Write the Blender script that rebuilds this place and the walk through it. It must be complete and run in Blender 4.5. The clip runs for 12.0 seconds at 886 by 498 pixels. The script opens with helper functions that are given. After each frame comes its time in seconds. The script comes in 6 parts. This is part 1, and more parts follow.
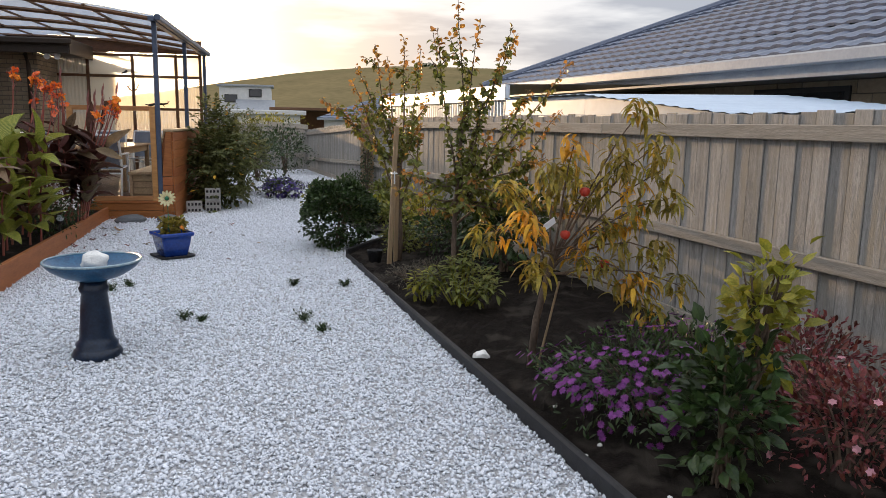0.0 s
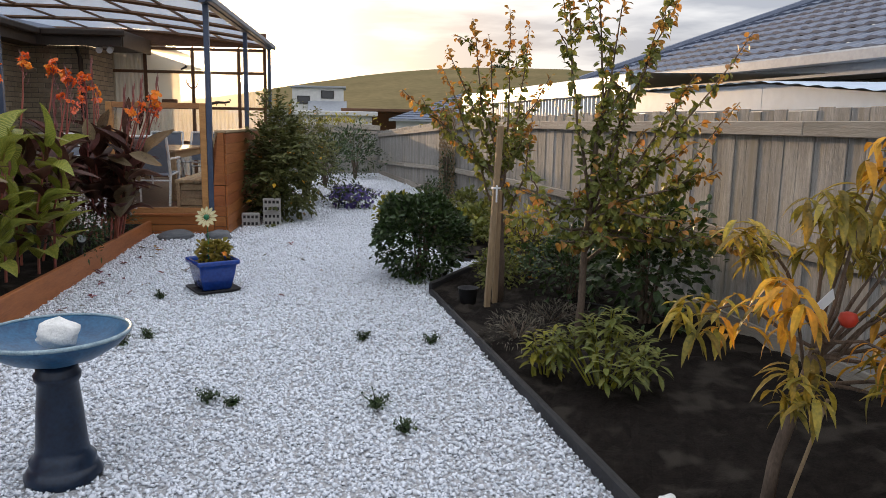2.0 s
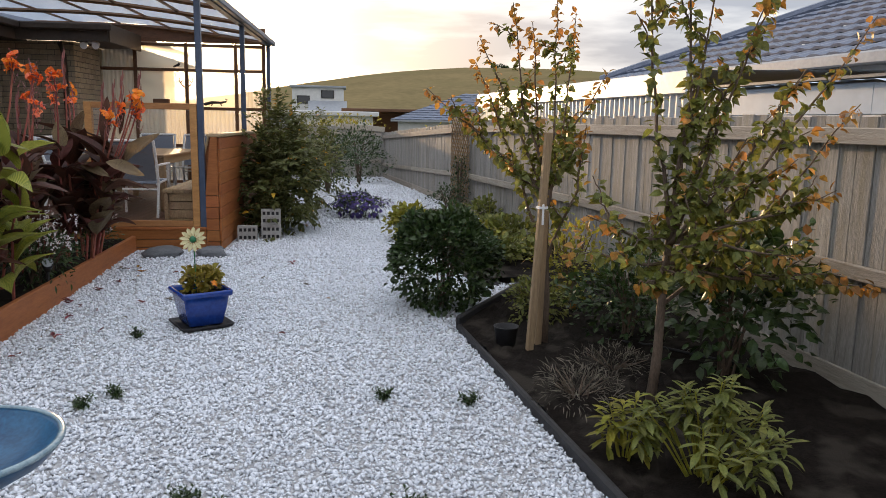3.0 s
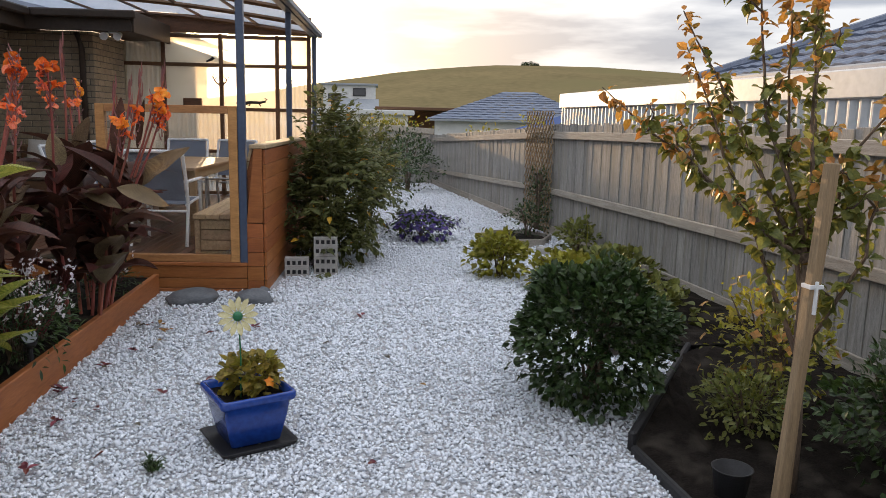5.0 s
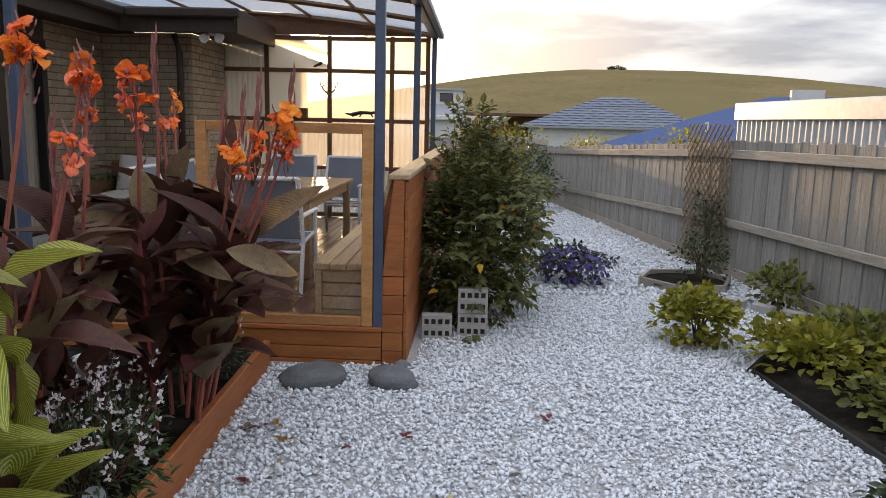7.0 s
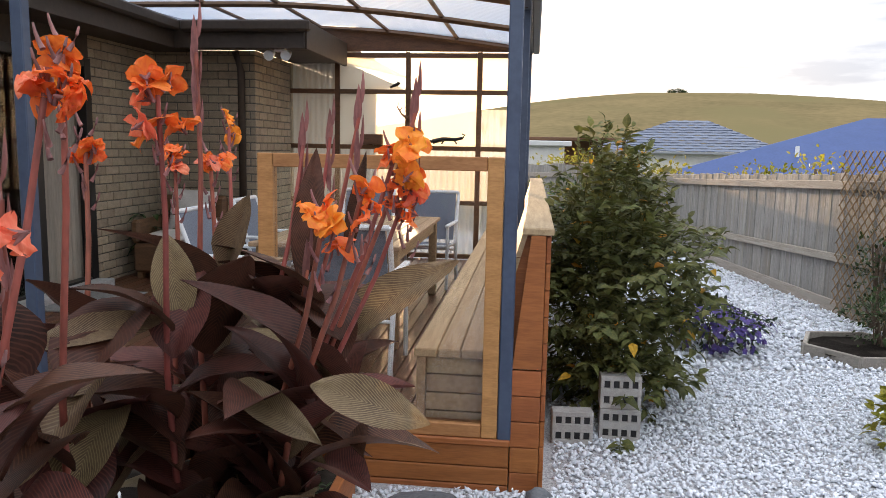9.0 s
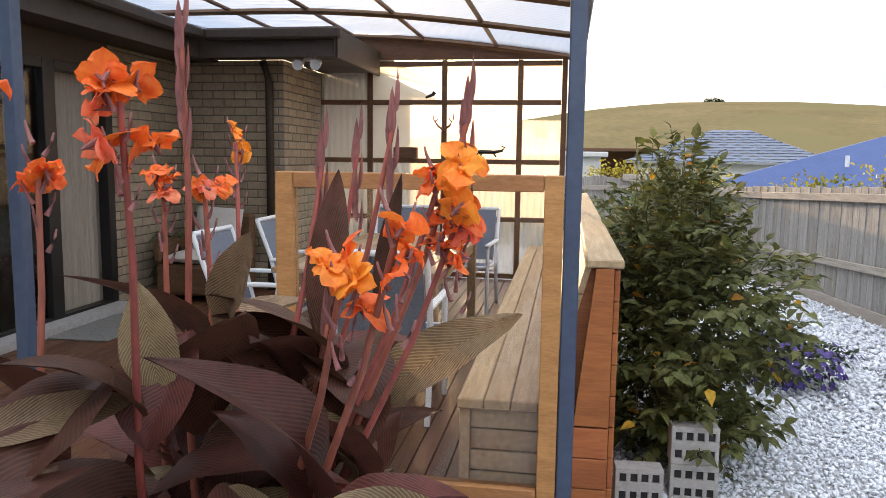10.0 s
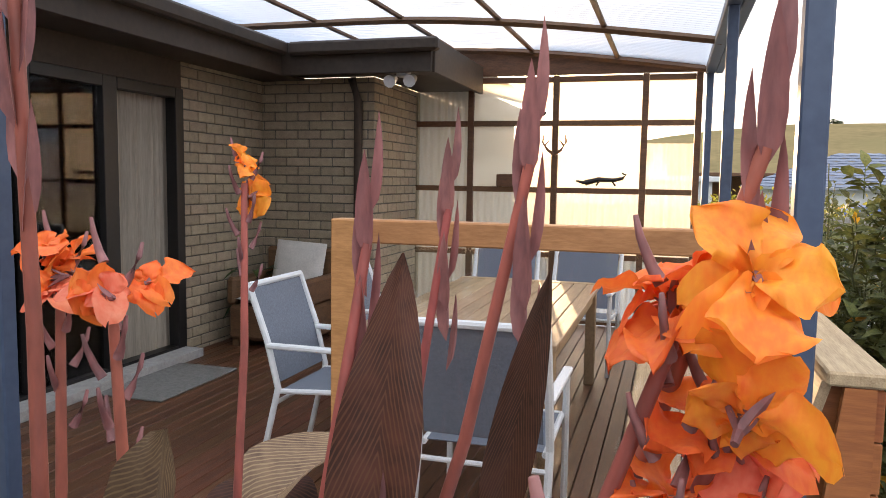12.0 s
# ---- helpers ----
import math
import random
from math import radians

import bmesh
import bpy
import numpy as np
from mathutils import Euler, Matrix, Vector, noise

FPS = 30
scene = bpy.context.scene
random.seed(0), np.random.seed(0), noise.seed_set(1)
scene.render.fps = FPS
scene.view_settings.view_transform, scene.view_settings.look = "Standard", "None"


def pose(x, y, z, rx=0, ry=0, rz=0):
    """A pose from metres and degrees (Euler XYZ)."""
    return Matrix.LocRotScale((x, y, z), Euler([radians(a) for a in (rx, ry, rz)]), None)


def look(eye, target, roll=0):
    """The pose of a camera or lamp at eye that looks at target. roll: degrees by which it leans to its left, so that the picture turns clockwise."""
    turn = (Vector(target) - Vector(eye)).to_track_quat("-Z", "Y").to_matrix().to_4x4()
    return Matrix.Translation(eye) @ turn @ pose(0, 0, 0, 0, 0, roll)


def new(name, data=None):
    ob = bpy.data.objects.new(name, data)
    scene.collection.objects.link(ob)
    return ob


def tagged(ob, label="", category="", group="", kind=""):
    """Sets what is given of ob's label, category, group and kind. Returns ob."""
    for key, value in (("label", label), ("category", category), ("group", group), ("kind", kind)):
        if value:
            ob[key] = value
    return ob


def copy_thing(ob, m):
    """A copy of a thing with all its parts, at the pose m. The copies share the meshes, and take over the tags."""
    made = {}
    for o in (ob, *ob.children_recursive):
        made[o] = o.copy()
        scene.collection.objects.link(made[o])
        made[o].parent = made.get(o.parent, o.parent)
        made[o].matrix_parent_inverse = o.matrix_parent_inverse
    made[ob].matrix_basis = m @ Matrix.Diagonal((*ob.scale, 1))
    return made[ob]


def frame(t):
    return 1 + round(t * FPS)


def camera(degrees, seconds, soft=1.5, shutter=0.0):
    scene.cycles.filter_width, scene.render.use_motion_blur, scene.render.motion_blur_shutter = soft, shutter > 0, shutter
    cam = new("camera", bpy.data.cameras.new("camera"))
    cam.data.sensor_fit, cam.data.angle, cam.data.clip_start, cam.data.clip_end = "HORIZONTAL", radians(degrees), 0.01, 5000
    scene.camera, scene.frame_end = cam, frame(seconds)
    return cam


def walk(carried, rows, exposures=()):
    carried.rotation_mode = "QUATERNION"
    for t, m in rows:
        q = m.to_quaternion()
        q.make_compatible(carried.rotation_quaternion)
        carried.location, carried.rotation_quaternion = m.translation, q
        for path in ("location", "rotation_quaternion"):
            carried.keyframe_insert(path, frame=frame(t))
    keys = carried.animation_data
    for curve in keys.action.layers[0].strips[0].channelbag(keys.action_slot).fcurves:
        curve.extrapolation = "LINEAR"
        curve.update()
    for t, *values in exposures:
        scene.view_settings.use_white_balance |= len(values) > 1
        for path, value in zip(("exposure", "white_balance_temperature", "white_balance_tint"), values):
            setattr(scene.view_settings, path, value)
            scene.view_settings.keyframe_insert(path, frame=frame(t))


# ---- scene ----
cam = camera(60.9, 12.0, soft=0.6)
PATH = [
    (0, (0.057, -0.255, 1.544), (0.685, 1.615, 1.213), 1.0),
    (0.5, (0.14, 0.131, 1.546), (0.667, 2.031, 1.215), 1.0),
    (1, (0.246, 0.619, 1.56), (0.725, 2.533, 1.23), 1.0),
    (1.5, (0.281, 1.146, 1.534), (0.741, 3.064, 1.203), 1.0),
    (2, (0.295, 1.648, 1.514), (0.75, 3.567, 1.184), 1.0),
    (2.5, (0.318, 2.181, 1.533), (0.774, 4.101, 1.201), 1.0),
    (3, (0.308, 2.698, 1.545), (0.765, 4.617, 1.215), 1.1),
    (3.2, (0.31, 2.904, 1.546), (0.762, 4.824, 1.213), 1.1),
    (4.8, (0.08, 4.505, 1.613), (0.493, 6.433, 1.275), 1.4),
    (5, (0.067, 4.686, 1.623), (0.455, 6.619, 1.286), 1.3),
    (5.5, (-0.051, 5.173, 1.618), (0.276, 7.117, 1.282), 1.4),
    (6, (-0.167, 5.62, 1.649), (0.112, 7.572, 1.314), 1.4),
    (6.5, (-0.259, 6.074, 1.694), (-0.03, 8.033, 1.362), 1.4),
    (7, (-0.387, 6.462, 1.719), (-0.206, 8.426, 1.389), 1.4),
    (7.2, (-0.419, 6.586, 1.741), (-0.261, 8.553, 1.413), 1.2),
    (9, (-0.732, 7.93, 1.746), (-0.698, 9.911, 1.476), 1.1),
    (9.5, (-0.758, 8.197, 1.753), (-0.755, 10.181, 1.502), 0.9),
    (10, (-0.783, 8.468, 1.766), (-0.838, 10.453, 1.524), 0.75),
    (10.5, (-0.817, 8.746, 1.772), (-0.935, 10.729, 1.541), 0.7),
    (11, (-0.86, 9.03, 1.783), (-1.048, 11.01, 1.567), 0.75),
    (11.5, (-0.89, 9.31, 1.798), (-1.142, 11.284, 1.603), 0.85),
    (12, (-0.924, 9.536, 1.813), (-1.238, 11.502, 1.629), 0.9),
]
walk(cam, [(t, look(eye, target, roll)) for t, eye, target, roll in PATH], ((0.0, 0.72), (5.5, 0.8), (7.2, 0.85), (9.0, 1.35), (12.0, 1.65)))

SUN_DIR = Vector((-0.072, 0.995, 0.058))
world = bpy.data.worlds.new("sky")
scene.world = world
world.use_nodes = True
wn, wl = world.node_tree.nodes, world.node_tree.links
wn.clear()
sky = wn.new("ShaderNodeTexSky")
sky.sky_type, sky.sun_disc = "NISHITA", False
sky.sun_elevation, sky.sun_rotation = math.asin(SUN_DIR.z), math.atan2(SUN_DIR.x, SUN_DIR.y)
sky.air_density, sky.dust_density, sky.ozone_density = 1.0, 1.2, 1.5
geo = wn.new("ShaderNodeTexCoord")
stretch = wn.new("ShaderNodeMapping")
stretch.inputs["Scale"].default_value = (1.6, 1.6, 9.0)
wl.new(geo.outputs["Generated"], stretch.inputs["Vector"])
cloud = wn.new("ShaderNodeTexNoise")
cloud.inputs["Scale"].default_value, cloud.inputs["Detail"].default_value = 2.9, 10
wl.new(stretch.outputs["Vector"], cloud.inputs["Vector"])
ramp = wn.new("ShaderNodeValToRGB")
ramp.color_ramp.elements[0].position, ramp.color_ramp.elements[1].position = 0.44, 0.60
ramp.color_ramp.elements[0].color = (13.4, 13.6, 14.2, 1)
ramp.color_ramp.elements[1].color = (7.2, 7.7, 9.0, 1)
wl.new(cloud.outputs["Fac"], ramp.inputs["Fac"])
wmix = wn.new("ShaderNodeMix")
wmix.data_type, wmix.inputs["Factor"].default_value = "RGBA", 0.86
wl.new(sky.outputs["Color"], wmix.inputs["A"])
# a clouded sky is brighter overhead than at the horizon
# the gain above the view is added to make up ambient light
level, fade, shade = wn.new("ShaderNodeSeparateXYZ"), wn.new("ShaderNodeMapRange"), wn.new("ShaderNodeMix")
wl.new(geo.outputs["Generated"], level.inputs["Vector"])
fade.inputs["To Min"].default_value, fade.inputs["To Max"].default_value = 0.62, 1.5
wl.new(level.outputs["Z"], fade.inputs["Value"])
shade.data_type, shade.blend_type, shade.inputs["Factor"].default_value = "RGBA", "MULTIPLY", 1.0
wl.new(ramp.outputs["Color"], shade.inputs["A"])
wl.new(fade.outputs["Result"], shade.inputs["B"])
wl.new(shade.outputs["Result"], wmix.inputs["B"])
back = wn.new("ShaderNodeBackground")
back.inputs["Strength"].default_value = 0.06
# the bright haze round the low sun
nrm = wn.new("ShaderNodeVectorMath")
nrm.operation = "NORMALIZE"
wl.new(geo.outputs["Generated"], nrm.inputs[0])
dot = wn.new("ShaderNodeVectorMath")
dot.operation = "DOT_PRODUCT"
dot.inputs[1].default_value = SUN_DIR.normalized()
wl.new(nrm.outputs["Vector"], dot.inputs[0])
total = wmix.outputs["Result"]
for power, strength, tint in ((16.0, 10.0, (1.0, 0.66, 0.30, 1)), (160.0, 80.0, (1.0, 0.70, 0.34, 1)), (900.0, 400.0, (1.0, 0.86, 0.6, 1))):
    pw, sc, ad = wn.new("ShaderNodeMath"), wn.new("ShaderNodeMix"), wn.new("ShaderNodeMix")
    pw.operation, pw.inputs[1].default_value = "POWER", power
    pos = wn.new("ShaderNodeMath")
    pos.operation, pos.inputs[1].default_value = "MAXIMUM", 0.0
    wl.new(dot.outputs["Value"], pos.inputs[0])
    wl.new(pos.outputs["Value"], pw.inputs[0])
    ad.data_type, ad.blend_type = "RGBA", "ADD"
    ad.clamp_result = False
    ml = wn.new("ShaderNodeMath")
    ml.operation, ml.inputs[1].default_value = "MULTIPLY", strength
    wl.new(pw.outputs["Value"], ml.inputs[0])
    sc.data_type, sc.blend_type = "RGBA", "MULTIPLY"
    sc.inputs["Factor"].default_value = 1.0
    sc.inputs["A"].default_value = tint
    wl.new(ml.outputs["Value"], sc.inputs["B"])
    ad.inputs["Factor"].default_value = 1.0
    wl.new(total, ad.inputs["A"])
    wl.new(sc.outputs["Result"], ad.inputs["B"])
    total = ad.outputs["Result"]
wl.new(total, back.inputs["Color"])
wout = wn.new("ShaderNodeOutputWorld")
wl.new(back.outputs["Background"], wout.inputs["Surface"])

sun = new("sun", bpy.data.lights.new("sun", "SUN"))
sun.data.energy, sun.data.angle, sun.data.color = 5.0, radians(0.6), (1.0, 0.66, 0.36)
sun.matrix_world = look((0, 60, 10), Vector((0, 60, 10)) - SUN_DIR)

# ---- materials ----


def shader(name, a, b=None, rough=0.8, scale=8.0, stretch=(1, 1, 1), bump=0.2, metal=0.0, vary=0.0, island=0.0,
           thin=0.0, fine=6.0, spots=None, spec=0.4, stripe=None, sss=0.0, obj=True):
    """Principled surface: colours a and b mixed by noise at two scales, with bump. vary: by object; island: by piece of a mesh;
    thin: share of light let through a leaf; spots: colour of patches; stripe: (colour, count) across a leaf."""
    m = bpy.data.materials.new(name)
    m.use_nodes = True
    n, l = m.node_tree.nodes, m.node_tree.links
    p, out = n["Principled BSDF"], n["Material Output"]
    b = b or tuple(c * 0.7 for c in a)
    tc, mp = n.new("ShaderNodeTexCoord"), n.new("ShaderNodeMapping")
    mp.inputs["Scale"].default_value = stretch
    l.new(tc.outputs["Object"], mp.inputs["Vector"])
    info = n.new("ShaderNodeObjectInfo")
    if obj:
        off = n.new("ShaderNodeVectorMath")
        off.operation = "SCALE"
        off.inputs[0].default_value = (37.0, 17.0, 23.0)
        l.new(info.outputs["Random"], off.inputs["Scale"])
        l.new(off.outputs["Vector"], mp.inputs["Location"])
    big, small = n.new("ShaderNodeTexNoise"), n.new("ShaderNodeTexNoise")
    big.inputs["Scale"].default_value, big.inputs["Detail"].default_value = scale, 4
    small.inputs["Scale"].default_value, small.inputs["Detail"].default_value = scale * fine, 6
    l.new(mp.outputs["Vector"], big.inputs["Vector"])
    l.new(mp.outputs["Vector"], small.inputs["Vector"])
    add = n.new("ShaderNodeMath")
    add.operation = "MULTIPLY_ADD"
    add.inputs[1].default_value = 0.5
    l.new(small.outputs["Fac"], add.inputs[0])
    half = n.new("ShaderNodeMath")
    half.operation = "MULTIPLY"
    half.inputs[1].default_value = 0.5
    l.new(big.outputs["Fac"], half.inputs[0])
    l.new(half.outputs["Value"], add.inputs[2])
    r = n.new("ShaderNodeValToRGB")
    r.color_ramp.elements[0].position, r.color_ramp.elements[1].position = 0.36, 0.64
    r.color_ramp.elements[0].color, r.color_ramp.elements[1].color = (*b, 1), (*a, 1)
    l.new(add.outputs["Value"], r.inputs["Fac"])
    col = r.outputs["Color"]

    def mixed(fac, c):
        x = n.new("ShaderNodeMix")
        x.data_type = "RGBA"
        l.new(fac, x.inputs["Factor"])
        l.new(col, x.inputs["A"])
        x.inputs["B"].default_value = (*c, 1)
        return x.outputs["Result"]
    if spots:
        sp, sr = n.new("ShaderNodeTexNoise"), n.new("ShaderNodeValToRGB")
        sp.inputs["Scale"].default_value = scale * 0.35
        l.new(mp.outputs["Vector"], sp.inputs["Vector"])
        sr.color_ramp.elements[0].position, sr.color_ramp.elements[1].position = 0.52, 0.66
        l.new(sp.outputs["Fac"], sr.inputs["Fac"])
        col = mixed(sr.outputs["Color"], spots)
    if stripe:
        uv, wave = n.new("ShaderNodeUVMap"), n.new("ShaderNodeTexWave")
        wave.wave_type, wave.bands_direction = "BANDS", "X"
        wave.inputs["Scale"].default_value = stripe[1]
        wave.inputs["Distortion"].default_value = 2.2
        wave.inputs["Detail"].default_value = 2.0
        wave.inputs["Detail Scale"].default_value = 1.5
        l.new(uv.outputs["UV"], wave.inputs["Vector"])
        wr = n.new("ShaderNodeValToRGB")
        wr.color_ramp.elements[0].position, wr.color_ramp.elements[1].position = 0.55, 0.95
        l.new(wave.outputs["Fac"], wr.inputs["Fac"])
        col = mixed(wr.outputs["Color"], stripe[0])
    for amount, source in ((vary, info.outputs["Random"]), (island, None)):
        if amount:
            if source is None:
                source = n.new("ShaderNodeNewGeometry").outputs["Random Per Island"]
            hs, mr, mh = n.new("ShaderNodeHueSaturation"), n.new("ShaderNodeMapRange"), n.new("ShaderNodeMapRange")
            mr.inputs["To Min"].default_value, mr.inputs["To Max"].default_value = 1 - amount, 1 + amount
            mh.inputs["To Min"].default_value, mh.inputs["To Max"].default_value = 0.5 + 0.04 * amount, 0.5 - 0.05 * amount
            l.new(source, mr.inputs["Value"])
            sw = n.new("ShaderNodeMath")
            sw.operation = "FRACT"
            s7 = n.new("ShaderNodeMath")
            s7.operation = "MULTIPLY"
            s7.inputs[1].default_value = 7.31
            l.new(source, s7.inputs[0])
            l.new(s7.outputs["Value"], sw.inputs[0])
            l.new(sw.outputs["Value"], mh.inputs["Value"])
            l.new(mr.outputs["Result"], hs.inputs["Value"])
            l.new(mh.outputs["Result"], hs.inputs["Hue"])
            l.new(col, hs.inputs["Color"])
            col = hs.outputs["Color"]
    l.new(col, p.inputs["Base Color"])
    p.inputs["Roughness"].default_value, p.inputs["Metallic"].default_value = rough, metal
    p.inputs["Specular IOR Level"].default_value = spec
    if bump:
        bp = n.new("ShaderNodeBump")
        bp.inputs["Strength"].default_value, bp.inputs["Distance"].default_value = bump, 0.01
        l.new(add.outputs["Value"], bp.inputs["Height"])
        l.new(bp.outputs["Normal"], p.inputs["Normal"])
    if thin:
        tr, mx = n.new("ShaderNodeBsdfTranslucent"), n.new("ShaderNodeMixShader")
        l.new(col, tr.inputs["Color"])
        mx.inputs["Fac"].default_value = thin
        l.new(p.outputs["BSDF"], mx.inputs[1])
        l.new(tr.outputs["BSDF"], mx.inputs[2])
        l.new(mx.outputs["Shader"], out.inputs["Surface"])
    return m


def clear(name, tint, share, rough=0.05):
    """Thin clear sheet: part of the light straight through, the rest a soft gloss."""
    m = bpy.data.materials.new(name)
    m.use_nodes = True
    n, l = m.node_tree.nodes, m.node_tree.links
    p, out = n["Principled BSDF"], n["Material Output"]
    p.inputs["Base Color"].default_value, p.inputs["Roughness"].default_value = (*tint, 1), rough
    tr, mx, tl, m2 = n.new("ShaderNodeBsdfTransparent"), n.new("ShaderNodeMixShader"), n.new("ShaderNodeBsdfTranslucent"), n.new("ShaderNodeMixShader")
    tl.inputs["Color"].default_value = (*tint, 1)
    m2.inputs["Fac"].default_value = 0.6
    l.new(p.outputs["BSDF"], m2.inputs[1])
    l.new(tl.outputs["BSDF"], m2.inputs[2])
    mx.inputs["Fac"].default_value = share
    l.new(m2.outputs["Shader"], mx.inputs[1])
    l.new(tr.outputs["BSDF"], mx.inputs[2])
    l.new(mx.outputs["Shader"], out.inputs["Surface"])
    return m


def pane_glass(name):
    m = bpy.data.materials.new(name)
    m.use_nodes = True
    n, l = m.node_tree.nodes, m.node_tree.links
    g, t, mx, fr = n.new("ShaderNodeBsdfGlossy"), n.new("ShaderNodeBsdfTransparent"), n.new("ShaderNodeMixShader"), n.new("ShaderNodeFresnel")
    g.inputs["Roughness"].default_value = 0.02
    fr.inputs["IOR"].default_value = 1.5
    l.new(fr.outputs["Fac"], mx.inputs["Fac"])
    l.new(t.outputs["BSDF"], mx.inputs[1])
    l.new(g.outputs["BSDF"], mx.inputs[2])
    l.new(mx.outputs["Shader"], n["Material Output"].inputs["Surface"])
    return m


